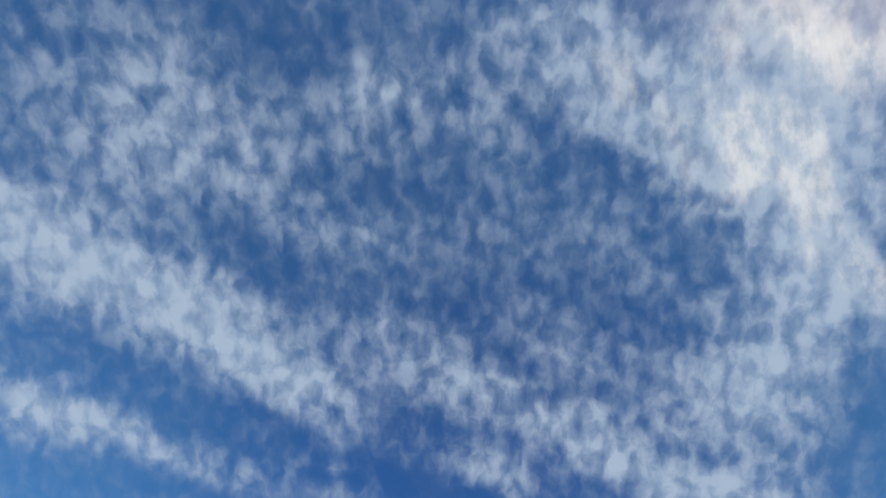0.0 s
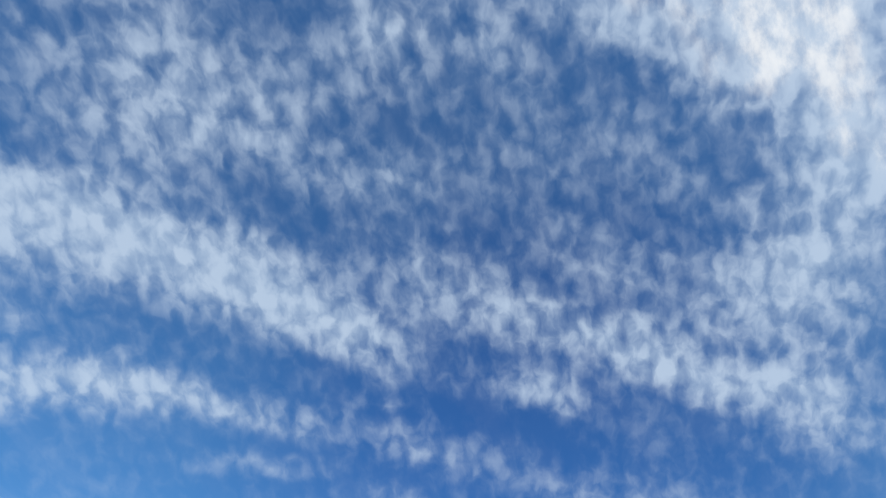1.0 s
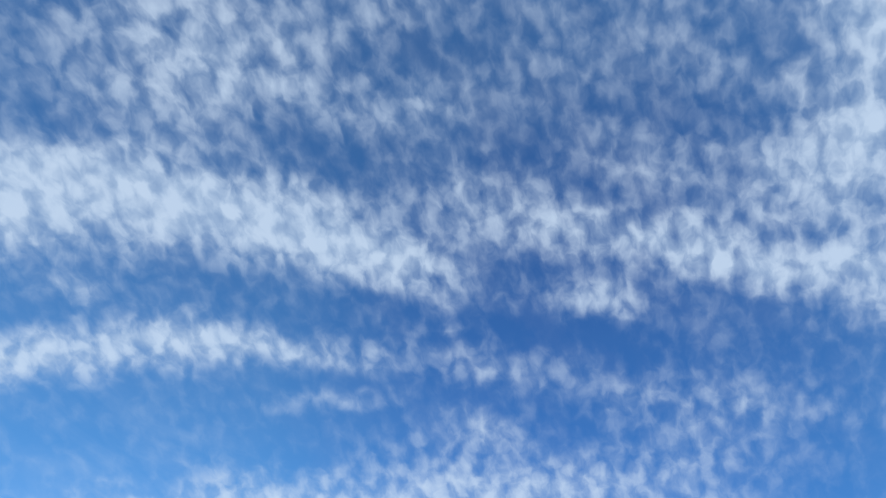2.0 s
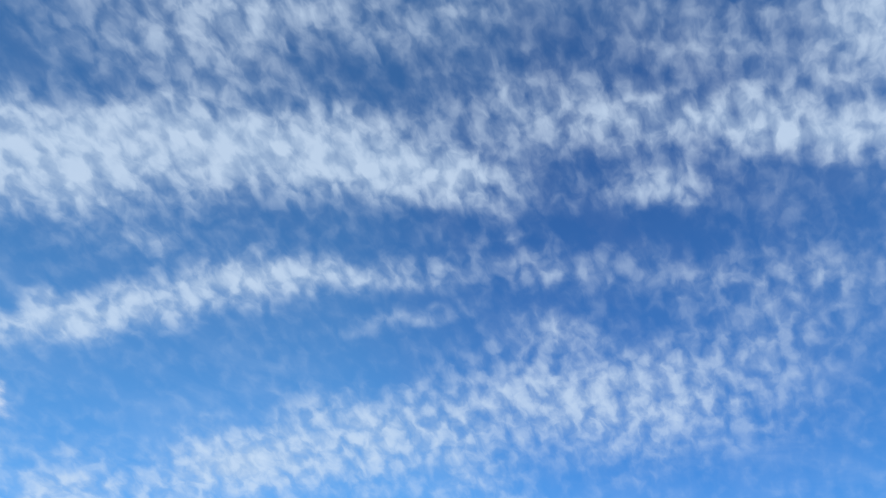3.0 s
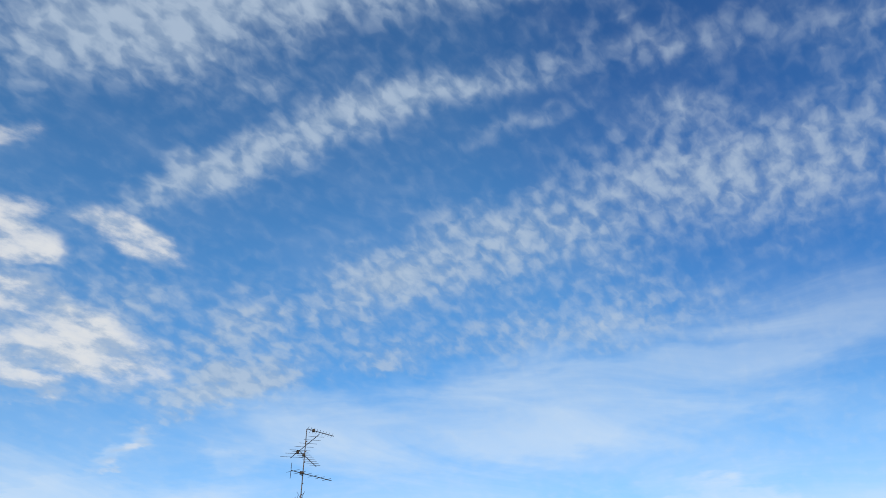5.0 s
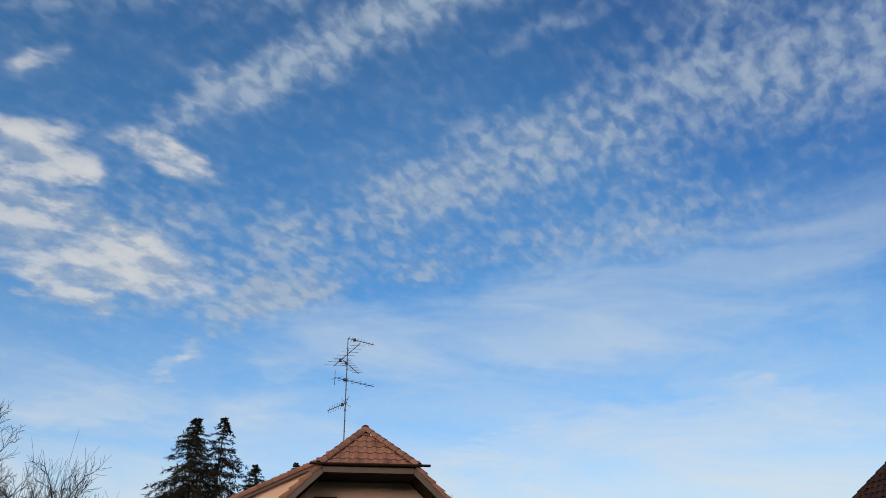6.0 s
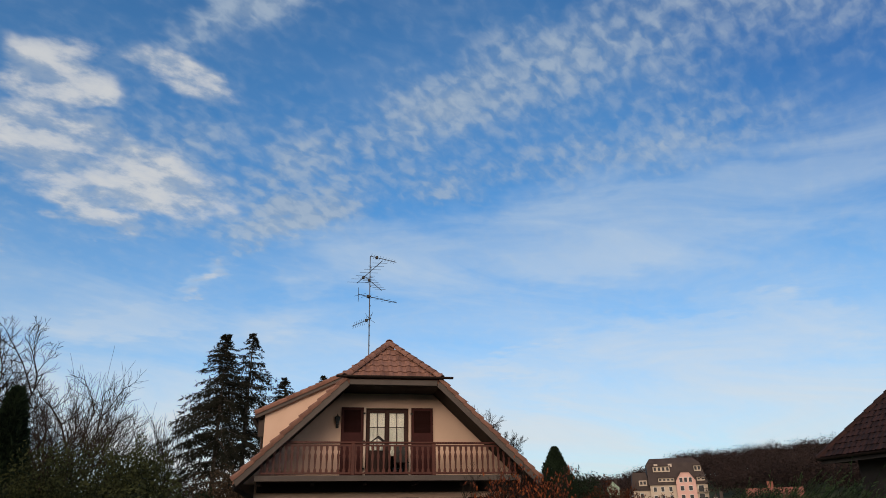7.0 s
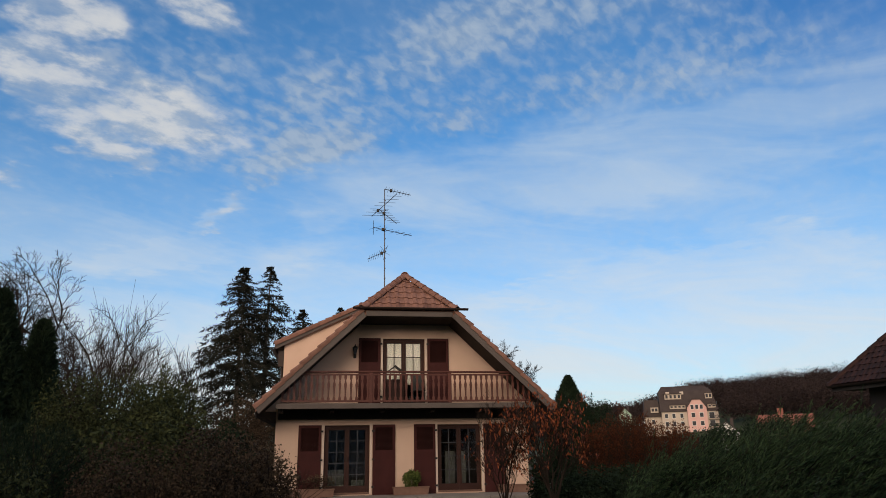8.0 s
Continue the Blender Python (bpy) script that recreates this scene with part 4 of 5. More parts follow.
# dark chair and folded sunshade on the balcony
def balcony_things():
    e = empty("balcony_chair", HOUSE.matrix_basis @ pose(0.42, -0.62, 3.14), "black garden chair on the balcony", "chair")
    for x in (-0.2, 0.2):
        for y in (-0.2, 0.2):
            bm = bmesh.new()
            rod(bm, (x, y, 0), (x * 0.9, y * 0.9, 0.42), 0.016)
            part("leg", bm, BLACK, e)
    part("seat", box(-0.23, 0.23, -0.23, 0.23, 0.42, 0.46, 0.015), BLACK, e)
    b = part("backrest", prism([(-0.22, 0.0), (0.22, 0.0), (0.20, 0.5), (0.12, 0.56), (-0.12, 0.56), (-0.2, 0.5)], -0.015, 0.015), BLACK, e)
    b.matrix_basis = pose(0, 0.22, 0.45, -8, 0, 0)
    e = empty("folded_table", HOUSE.matrix_basis @ pose(-0.33, -0.25, 3.14), "brown wooden table folded up against the balcony door", "table")
    t = part("tabletop", box(-0.34, 0.34, -0.018, 0.018, 0.06, 0.86, 0.006), DOORWOOD, e)
    t.matrix_basis = pose(0, 0, 0, -9, 0, 0)
    for x in (-0.28, 0.28):
        bm = bmesh.new()
        rod(bm, (x, -0.14, 0), (x, 0.06, 0.80), 0.018)
        part("leg", bm, DOORWOOD, e)
    e = empty("bird_table", HOUSE.matrix_basis @ pose(-0.36, -0.75, 3.14), "small dark-roofed wooden bird table", "bird table")
    bm = bmesh.new()
    rod(bm, (0, 0, 0.02), (0, 0, 0.95), 0.025)
    part("post", bm, DOORWOOD, e)
    part("foot", box(-0.2, 0.2, -0.2, 0.2, 0, 0.03, 0.01), DOORWOOD, e)
    part("tray", box(-0.17, 0.17, -0.14, 0.14, 0.95, 0.98), DOORWOOD, e)
    part("roof", prism([(-0.24, 1.08), (0, 1.26), (0.24, 1.08), (0.24, 1.05), (0, 1.22), (-0.24, 1.05)], -0.18, 0.18), BLACK, e)
    for x in (-0.14, 0.14):
        part("upright", box(x - 0.012, x + 0.012, -0.012, 0.012, 0.983, 1.10), DOORWOOD, e)


balcony_things()


# ---- terrace with planters ----
T = tagged(new("terrace"), "pale stone terrace slab in front of the house", "terrace", kind="structure")
T.matrix_basis = HOUSE.matrix_basis @ pose(0, 0, 0)
for i in range(12):
    for j in range(3):
        x, y = -5.0 + i * 0.75, -1.8 + j * 0.6
        part("slab", box(x + 0.005, x + 0.745, y + 0.005, y + 0.595, 0.24, 0.32 + 0.004 * ((i * 5 + j * 3) % 3), 0.008), STONE, T)
part("plinth", box(-5.0, 4.0, -1.8, -0.01, -0.1, 0.238), STONE, T)


def planter(x, y, w, leafy):
    e = empty("planter", HOUSE.matrix_basis @ pose(x, y, 0.328), "long terracotta flower box on the terrace", "planter", "terracotta boxes on the terrace")
    bm = bmesh.new()
    outer = [(-w / 2 + 0.03, 0), (w / 2 - 0.03, 0), (w / 2, 0.21), (-w / 2, 0.21)]
    prism(outer, -0.15, 0.15, bm)
    part("trough", bm, TERRACOTTA, e)
    part("rim", wall_with_openings(-w / 2 - 0.015, w / 2 + 0.015, -0.165, 0.165, 0.212, 0.245, [(-w / 2 + 0.03, w / 2 - 0.03, -0.12, 0.12)]), TERRACOTTA, e).matrix_basis = Matrix(((1, 0, 0, 0), (0, 0, 1, 0), (0, 1, 0, 0), (0, 0, 0, 1)))
    part("soil", box(-w / 2 + 0.03, w / 2 - 0.03, -0.12, 0.12, 0.213, 0.225), BARK, e)
    return e


def cloud_points(rng, n, centre, radii, shell=0.55, lump=0.25, flat=True):
    """points in the outer part of a lumpy ellipsoid, with outward directions"""
    d = unit(rng.normal(size=(n, 3)))
    if flat:
        d[:, 2] = np.abs(d[:, 2]) * np.where(rng.random(n) < 0.75, 1, -1)
    k = np.zeros(n)
    for i in range(5):
        a = unit(rng.normal(size=3))
        k += np.sin(d @ a * (4 + 3 * i) + rng.random() * 6) / 3
    r = (1 + lump * k) * (shell + (1 - shell) * np.sqrt(rng.random(n)))
    return np.asarray(centre) + d * r[:, None] * np.asarray(radii), d


def leaf_set(rng, at, out, length, width, droop=0.0, spread=0.9):
    n = len(at)
    way = unit(out * (1 - spread) + rng.normal(size=(n, 3)) * spread + np.array([0, 0, -droop]))
    side = unit(np.cross(way, rng.normal(size=(n, 3))))
    return leaves(at, way, side, length * rng.uniform(0.6, 1.3, n), width * rng.uniform(0.6, 1.3, n))


rng = np.random.default_rng(5)
planter(0.2, -0.35, 1.16, True)
planter(-3.0, -0.45, 1.5, False)
planter(3.7, -0.45, 1.2, False)
e = empty("box_shrub", HOUSE.matrix_basis @ pose(0.22, -0.35, 0.55), "small yellow-green shrub in a terracotta box", "shrub")
P, D = cloud_points(rng, 1500, (0, 0, 0.25), (0.30, 0.22, 0.27), 0.5, 0.2)
mesh_ob("crown", *leaf_set(rng, P, D, 0.06, 0.022), BOXLEAF, e)
mesh_ob("stems", *tubes([(0, 0, 0, 0.2 * math.cos(a), 0.15 * math.sin(a), 0.3, 0.012, 0.004) for a in range(6)]), TWIG, e)
e = empty("flower_plant", HOUSE.matrix_basis @ pose(-3.0, -0.45, 0.55), "straggly withered plant in a terracotta box", "plant")
P, D = cloud_points(rng, 500, (0.2, 0, 0.2), (0.5, 0.14, 0.26), 0.2, 0.3)
mesh_ob("leaves", *leaf_set(rng, P, D, 0.06, 0.02), BROWNLEAF, e)
mesh_ob("stems", *tubes([(0.1 * a - 0.2, 0, 0, 0.1 * a - 0.2 + 0.1 * math.sin(a), 0.05 * math.cos(a), 0.35, 0.008, 0.003) for a in range(7)]), TWIG, e)


# ---- aerial mast ----
def aerial():
    e = empty("tv_aerial", HOUSE.matrix_basis @ pose(-0.585, 1.0, 0), "tall steel mast with four thin television aerials above the roof", "aerial")
    base = roof_z(-0.585) - 0.1
    bm = bmesh.new()
    rod(bm, (0, 0, base), (-0.03, 0, 11.33), 0.022, 0.016, 8)
    part("mast", bm, STEEL, e)
    bm = bmesh.new()
    z = base + 0.5
    while z < 11.1:
        rod(bm, (0, 0, z), (0, 0, z + 0.03), 0.03, sides=6)
        z += 0.38
    part("clamp_rings", bm, STEEL, e)

    def yagi(z, a, b, n, el, up, tilt):
        """boom from a to b (along, height), elements across it"""
        y = empty("yagi", pose(0, 0, z, 0, 0, 0), "", "")
        y.parent = e
        p, q = Vector(a), Vector(b)
        bm = bmesh.new()
        rod(bm, p, q, 0.013, sides=6)
        part("boom", bm, BLACK, y)
        for i in range(n):
            c = p.lerp(q, (i + 0.3) / n)
            h = el * (1 - 0.35 * i / n)
            w = Vector((math.sin(radians(tilt)) * math.cos(radians(up)), math.cos(radians(tilt)) * math.cos(radians(up)), math.sin(radians(up))))
            bm = bmesh.new()
            rod(bm, c - w * h / 2, c + w * h / 2, 0.0065, sides=5)
            part("element", bm, BLACK, y)
        part("junction_box", box(-0.05, 0.05, -0.05, 0.05, -0.05, 0.05, 0.01), BLACK, y).matrix_basis = Matrix.Translation(p.lerp(q, 0.25))
        return y

    yagi(11.3, (-0.03, 0, 0.04), (0.95, -0.2, -0.24), 9, 0.34, 55, 30)
    yagi(10.7, (-0.49, 0.3, -0.38), (0.41, -0.3, 0.35), 7, 0.85, 6, 75)
    yagi(10.3, (-0.21, 0, 0.19), (0.41, -0.2, -0.40), 8, 0.60, 4, 80)
    low_yagi = yagi(9.6, (-0.44, 0, 0.18), (0.97, -0.3, -0.19), 6, 0.55, 22, 62)
    bm = bmesh.new()
    rod(bm, (-0.44, 0, -0.10), (-0.44, 0, 0.45), 0.010, sides=5)
    part("reflector", bm, BLACK, low_yagi)
    yagi(8.8, (0.05, 0, 0.06), (-0.65, -0.2, -0.32), 8, 0.46, 62, 25)
    bm = bmesh.new()
    for dx, dz in ((-0.16, 0.24), (0.12, 0.30), (0.2, -0.1), (-0.05, -0.3)):
        rod(bm, (0, 0, 8.82), (dx, 0.05, 8.82 + dz), 0.006, sides=5)
    part("dipole", bm, BLACK, e)


aerial()


# ---- trees and bushes ----
def grow(rng, p, d, length, r, level, segs, tips, bend=0.25, rise=0.15, kids=(3, 5), shrink=0.62, wide=0.75):
    """a branch in short bent pieces, and its side branches, which leave it at an angle and turn upwards"""
    p, d = np.array(p, float), unit(np.array(d, float))
    n = 4 if level > 0 else 3
    pts, ways = [p], []
    for i in range(n):
        d = unit(d + rng.normal(size=3) * bend * 0.55 + np.array([0, 0, rise]) * 0.5)
        q = pts[-1] + d * length / n
        r0, r1 = r * (1 - 0.75 * i / n), r * (1 - 0.75 * (i + 1) / n)
        segs.append((*pts[-1], *q, r0, r1))
        pts.append(q)
        ways.append(d)
    tips.append((pts[-1], d))
    if level <= 0:
        return
    m = rng.integers(*kids) + (1 if level > 1 else 2)
    for k in range(m):
        f = min(0.98, 0.22 + 0.78 * (k + rng.random()) / m)
        i = min(n - 1, int(f * n))
        c = pts[i] + (pts[i + 1] - pts[i]) * (f * n - i)
        across = unit(np.cross(ways[i], rng.normal(size=3)))
        a = wide * rng.uniform(0.75, 1.35)
        e = ways[i] * math.cos(a) + across * math.sin(a)
        grow(rng, c, e, length * shrink * rng.uniform(0.7, 1.15) * (1.15 - 0.45 * f), max(r * 0.5, 0.005), level - 1, segs, tips, bend, rise, kids, shrink, wide)


def bare_tree(name, seed, x, y, height, radius, level, label, group="", z=0.0, lean=(0, 0, 1), trunk=0.3, wide=0.75, rise=0.2, kids=(3, 5), leaf=None, fine=0.011, spread=1.0):
    rng = np.random.default_rng(seed)
    e = empty(name, pose(x, y, z), label, "tree", group)
    segs, tips = [], []
    top = np.array(lean) * height * trunk
    trunk_segs = [(0, 0, -0.1, *(top * 0.5 + rng.normal(size=3) * 0.03), radius, radius * 0.85), (*(top * 0.5), *top, radius * 0.85, radius * 0.7)]
    trunk_segs[1] = (*trunk_segs[0][3:6], *top, radius * 0.85, radius * 0.7)
    for k in range(10):
        a = k * 2.4 + rng.random()
        s = rng.uniform(0.15, 0.65) * (spread if k else 0.1)
        d = np.array([math.cos(a) * s, math.sin(a) * s, 1.0])
        c = top * rng.uniform(0.7, 1.0)
        grow(rng, c, d, height * (1 - trunk) * rng.uniform(0.55, 0.78), radius * 0.5, level, segs, tips, 0.3, rise, kids, 0.6, wide)
    segs = [(*s[:6], max(s[6], fine), max(s[7], fine * 0.8)) for s in segs]
    mesh_ob("trunk", *tubes(trunk_segs, 8), BARK, e, smooth=True)
    mesh_ob("crown", *tubes(segs, 3), TWIG, e, "bare dark twigs")
    if leaf:
        material, n, size = leaf
        P = np.array([t[0] for t in tips])
        pick = rng.integers(0, len(P), n)
        at = P[pick] + rng.normal(size=(n, 3)) * 0.07
        mesh_ob("foliage", *leaf_set(rng, at, np.zeros((n, 3)) + [0, 0, -1.0], size, size * 0.2, 0.9, 0.5), material, e)
    return e


def spruce(seed, x, y, height, width, label, sparse=0.0, group="", first=0.1):
    """whorls of drooping boughs, hung with sprays; the boughs stand apart, so that the sky shows between them"""
    rng = np.random.default_rng(seed)
    e = empty("spruce", pose(x, y, 0), label, "tree", group)
    mesh_ob("trunk", *tubes([(0, 0, -0.1, 0, 0, height * 0.5, height * 0.016, height * 0.009), (0, 0, height * 0.5, 0.05, 0, height, height * 0.009, 0.010)], 8), BARK, e)
    segs, at, way, big = [], [], [], []
    z = height * first
    while z < height * 0.992:
        f = 1 - z / height
        reach = min(0.10 + width * f ** 0.85, 0.20 * height)
        for k in range(rng.integers(7, 11)):
            if rng.random() < sparse:
                continue
            a = rng.random() * 6.283
            L = reach * rng.uniform(0.55, 1.2) * (1.25 if rng.random() < 0.12 else 1.0)
            lift, sag = rng.uniform(-0.05, 0.22), rng.uniform(0.40, 0.85) * min(1.0, 0.25 + 2.5 * f)
            out = np.array([math.cos(a), math.sin(a), 0.0])
            across = np.array([-math.sin(a), math.cos(a), 0.0])
            prev = np.array([0, 0, z])
            n = max(3, int(L / 0.22))
            for i in range(1, n + 1):
                t = i / n
                q = np.array([0, 0, z]) + out * L * t + np.array([0, 0, L * (lift * t - sag * t * t + 0.30 * sag * t ** 4)])
                segs.append((*prev, *q, 0.022 * (1.25 - t), 0.022 * (1.15 - t)))
                spread = 0.30 * L * (1 - t) + 0.05
                for j in range(int(5 + 7 * t)):
                    c = prev + (q - prev) * rng.random() + across * rng.normal() * spread * 0.5
                    at.append(c)
                    way.append(unit(out * 0.40 + rng.normal(size=3) * 0.30 + across * rng.normal() * 0.5 + np.array([0, 0, rng.uniform(-1.25, 0.05) * min(1.0, 4 * f)])))
                    big.append(0.30 + 0.55 * min(1.0, f * 3.0))
                prev = q
        z += rng.uniform(0.22, 0.46) * (0.32 + 0.95 * min(1.0, 2 * f)) * (height / 13)
    at, way, big = np.array(at), np.array(way), np.array(big)
    side = unit(np.cross(way, rng.normal(size=way.shape)))
    tagged(mesh_ob("branchwork", *tubes(segs, 3), BARK, e), kind="stuff")
    mesh_ob("crown", *leaves(at, way, side, rng.uniform(0.16, 0.60, len(at)) * big, rng.uniform(0.018, 0.046, len(at))), SPRUCE, e, "dark drooping needle sprays")


spruce(11, -12.81, 43.14, 13.35, 5.6, "tall dark spruce with drooping boughs behind the house", 0.05, "spruces behind the house")
spruce(12, -11.75, 45.4, 14.0, 4.9, "tall thin spruce with sparse ragged boughs", 0.5, "spruces behind the house")
spruce(13, -12.2, 58.7, 13.7, 5.6, "far spruce rising behind the dormer", 0.1, "spruces behind the house")
spruce(14, -10.5, 69.2, 16.0, 4.6, "far spruce tip showing over the roof", 0.1, "spruces behind the house")

BARE = "bare trees along the garden"
bare_tree("broadleaf_tree", 21, -20.6, 33.0, 11.7, 0.22, 4, "large bare broadleaf tree with a fine rounded crown", BARE, wide=0.62, kids=(3, 5), fine=0.009, spread=1.2, rise=0.10)
bare_tree("broadleaf_tree", 22, -17.2, 33.5, 9.0, 0.14, 3, "bare broadleaf tree with fine spreading twigs", BARE, wide=0.6, kids=(4, 6), fine=0.008, spread=1.2)
bare_tree("broadleaf_tree", 23, -23.6, 33.0, 11.9, 0.2, 4, "bare broadleaf tree beside the large one", BARE, wide=0.6, kids=(3, 5), fine=0.010, spread=1.1)
bare_tree("broadleaf_tree", 24, -17.0, 47.0, 9.2, 0.09, 2, "slender bare young tree", BARE, wide=0.42, rise=0.3, fine=0.010, kids=(4, 6), spread=0.6)
bare_tree("broadleaf_tree", 25, 3.2, 45.0, 9.0, 0.12, 4, "thin-crowned bare tree behind the roof", BARE, wide=0.6, kids=(3, 5), fine=0.008)
bare_tree("broadleaf_tree", 26, -14.0, 25.0, 6.0, 0.12, 3, "low bare fruit tree with arching twigs", BARE, wide=0.75, rise=0.05, trunk=0.25, kids=(4, 6), fine=0.006, spread=1.4)
bare_tree("broadleaf_tree", 27, 8.8, 44.0, 5.2, 0.12, 3, "small bare tree at the field's edge", BARE, wide=0.7)
bare_tree("broadleaf_tree", 28, -12.3, 24.5, 5.0, 0.10, 3, "low bare shrubby tree full of twigs", BARE, wide=0.7, rise=0.12, trunk=0.15, kids=(4, 6), fine=0.006, spread=1.5)


def coppice(seed, x, y, label):
    """a cut-back tree: gnarled arms, a fan of long upright shoots and one arching bough"""
    rng = np.random.default_rng(seed)
    e = empty("pollard_tree", pose(x, y, 0), label, "tree")
    mesh_ob("trunk", *tubes([(0, 0, -0.1, 0.1, 0, 1.2, 0.16, 0.14), (0.1, 0, 1.2, 0.05, 0, 2.3, 0.14, 0.12)], 8), BARK, e, smooth=True)
    segs, tips = [], []
    # the gnarled arm that leans out
    arm = [(0.0, 0, 2.2), (-0.25, 0.1, 3.0), (-0.55, 0.1, 3.9), (-1.0, 0.2, 4.9), (-1.35, 0.2, 5.35), (-1.8, 0.2, 5.75)]
    for i, (p, q) in enumerate(zip(arm, arm[1:])):
        segs.append((*p, *q, 0.060 - 0.009 * i, 0.051 - 0.009 * i))
        if i > 1:
            for j in range(4):
                grow(rng, q, (rng.normal(), rng.normal() * 0.5, 0.6), rng.uniform(0.5, 1.0), 0.014, 1, segs, tips, 0.5, 0.1, (2, 4), 0.55, 0.8)
    # the bough that arches over
    bough = [(0.1, 0, 2.3), (0.5, 0, 3.4), (1.0, -0.1, 3.85), (1.7, -0.2, 3.75), (2.5, -0.3, 3.35)]
    for i, (p, q) in enumerate(zip(bough, bough[1:])):
        segs.append((*p, *q, 0.050 - 0.010 * i, 0.040 - 0.009 * i))
        for j in range(6):
            c = np.array(p) + (np.array(q) - np.array(p)) * rng.random()
            grow(rng, c, (rng.uniform(0.1, 1.0), rng.normal() * 0.5, rng.uniform(-0.3, 0.9)), rng.uniform(0.6, 1.3), 0.012, 1, segs, tips, 0.3, 0.05, (2, 4), 0.55, 0.6)
    # the fan of shoots
    for j in range(58):
        s = rng.uniform(-0.5, 1.0)
        root = np.array([s * 1.0 - 0.1, rng.normal() * 0.35, rng.uniform(2.4, 3.4)])
        grow(rng, root, (0.05 + 0.30 * s + rng.normal() * 0.05, rng.normal() * 0.12, 1.0), rng.uniform(1.3, 3.0) * (1.05 - 0.25 * abs(s - 0.15)), 0.014, 1, segs, tips, 0.09, 0.06, (2, 4), 0.45, 0.3)
    segs = [(*t[:6], max(t[6], 0.006), max(t[7], 0.004)) for t in segs]
    mesh_ob("crown", *tubes(segs, 3), TWIG, e, "long upright bare shoots")


coppice(31, -10.75, 22.6, "bare cut-back tree with long upright shoots")


def thuja(seed, x, y, height, width, label, group="dark thujas at the garden's edge"):
    """a dense column of upright scaly sprays"""
    rng = np.random.default_rng(seed)
    e = empty("thuja", pose(x, y, 0), label, "tree", group)
    mesh_ob("trunk", *tubes([(0, 0, -0.1, 0, 0, height * 0.8, 0.09, 0.03)], 7), BARK, e)
    n = 34000
    f = rng.random(n) ** 0.8
    a = rng.random(n) * 6.283
    prof = np.minimum(1.0, (1 - f) * 1.5 + 0.02) ** 0.8 * (0.9 + 0.10 * np.sin(f * 9 + seed))
    r = width * prof * (1 + 0.16 * np.sin(a * 5 + f * 14) + 0.1 * np.sin(a * 11 - f * 30)) * (0.7 + 0.3 * rng.random(n))
    at = np.stack([np.cos(a) * r, np.sin(a) * r, f * height], 1)
    way = unit(np.stack([np.cos(a) * 0.45, np.sin(a) * 0.45, np.full(n, 1.0)], 1) + rng.normal(size=(n, 3)) * 0.55)
    side = unit(np.cross(way, rng.normal(size=(n, 3))))
    mesh_ob("crown", *leaves(at, way, side, rng.uniform(0.07, 0.22, n), rng.uniform(0.012, 0.028, n)), THUJA, e)


thuja(41, -9.8, 15.0, 5.15, 1.15, "tall dark green thuja column")
thuja(42, -8.95, 15.3, 4.5, 0.80, "slim dark green thuja column")
thuja(43, -11.0, 14.6, 5.3, 1.1, "tall dark green thuja column")


def bush(name, seed, x, y, radii, n, size, material, label, stems=40, group="", shell=0.45, lump=0.28, droop=0.1, upright=0.0, category="bush", narrow=0.3):
    """stems from the ground and a lumpy cloud of leaves; radii: half width, half depth, full height"""
    rng = np.random.default_rng(seed)
    e = empty(name, pose(x, y, 0), label, category, group)
    rx, ry, h = radii
    P, D = cloud_points(rng, n, (0, 0, h * 0.45), (rx, ry, h * 0.55), shell, lump, False)
    P[:, 2] = np.maximum(P[:, 2], 0.03)
    V, F = leaf_set(rng, P, D + np.array([0, 0, upright]), size, size * narrow, droop, 0.75 - 0.3 * min(1, upright))
    segs, tips = [], []
    for k in range(stems):
        a = rng.random() * 6.283
        s = rng.random() ** 0.5
        root = np.array([math.cos(a) * rx * 0.45 * s, math.sin(a) * ry * 0.45 * s, -0.03])
        grow(rng, root, np.array([math.cos(a) * s * rx / h * 1.5, math.sin(a) * s * ry / h, 1.0]), h * (rng.uniform(0.5, 0.78) if upright < 0.5 else rng.uniform(0.62, 0.88)), 0.010, 1, segs, tips, 0.18, 0.12, (2, 4), 0.45, 0.7)
    tagged(mesh_ob("branchwork", *tubes(segs, 3), TWIG, e), kind="stuff")
    mesh_ob("foliage", V, F, material, e)
    return e


bush("conifer_shrub", 60, -5.75, 9.2, (1.15, 0.8, 2.15), 24000, 0.085, THUJA, "dark green feathery conifer shrub", 40, "", 0.4, 0.22, 0.0, 0.9, narrow=0.07)
bush("evergreen_bush", 51, -7.35, 14.3, (1.2, 1.0, 3.1), 26000, 0.062, GREENLEAF, "dull olive-green evergreen bush", 50, "olive bushes by the thujas")
bush("evergreen_bush", 52, -6.0, 15.2, (0.95, 0.9, 3.25), 21000, 0.062, GREENLEAF, "dull olive-green evergreen bush", 40, "olive bushes by the thujas")
bush("evergreen_bush", 53, -8.6, 13.2, (1.1, 1.0, 2.2), 14000, 0.075, GREENLEAF, "dull olive-green evergreen bush", 40, "olive bushes by the thujas")
bush("evergreen_bush", 56, -5.1, 12.6, (1.0, 0.9, 2.3), 9000, 0.085, GREENLEAF, "dull olive-green evergreen bush", 40, "olive bushes by the thujas")
bush("evergreen_bush", 57, -5.6, 11.0, (1.2, 0.8, 1.95), 9000, 0.085, GREENLEAF, "dull olive-green evergreen bush", 40, "olive bushes by the thujas")
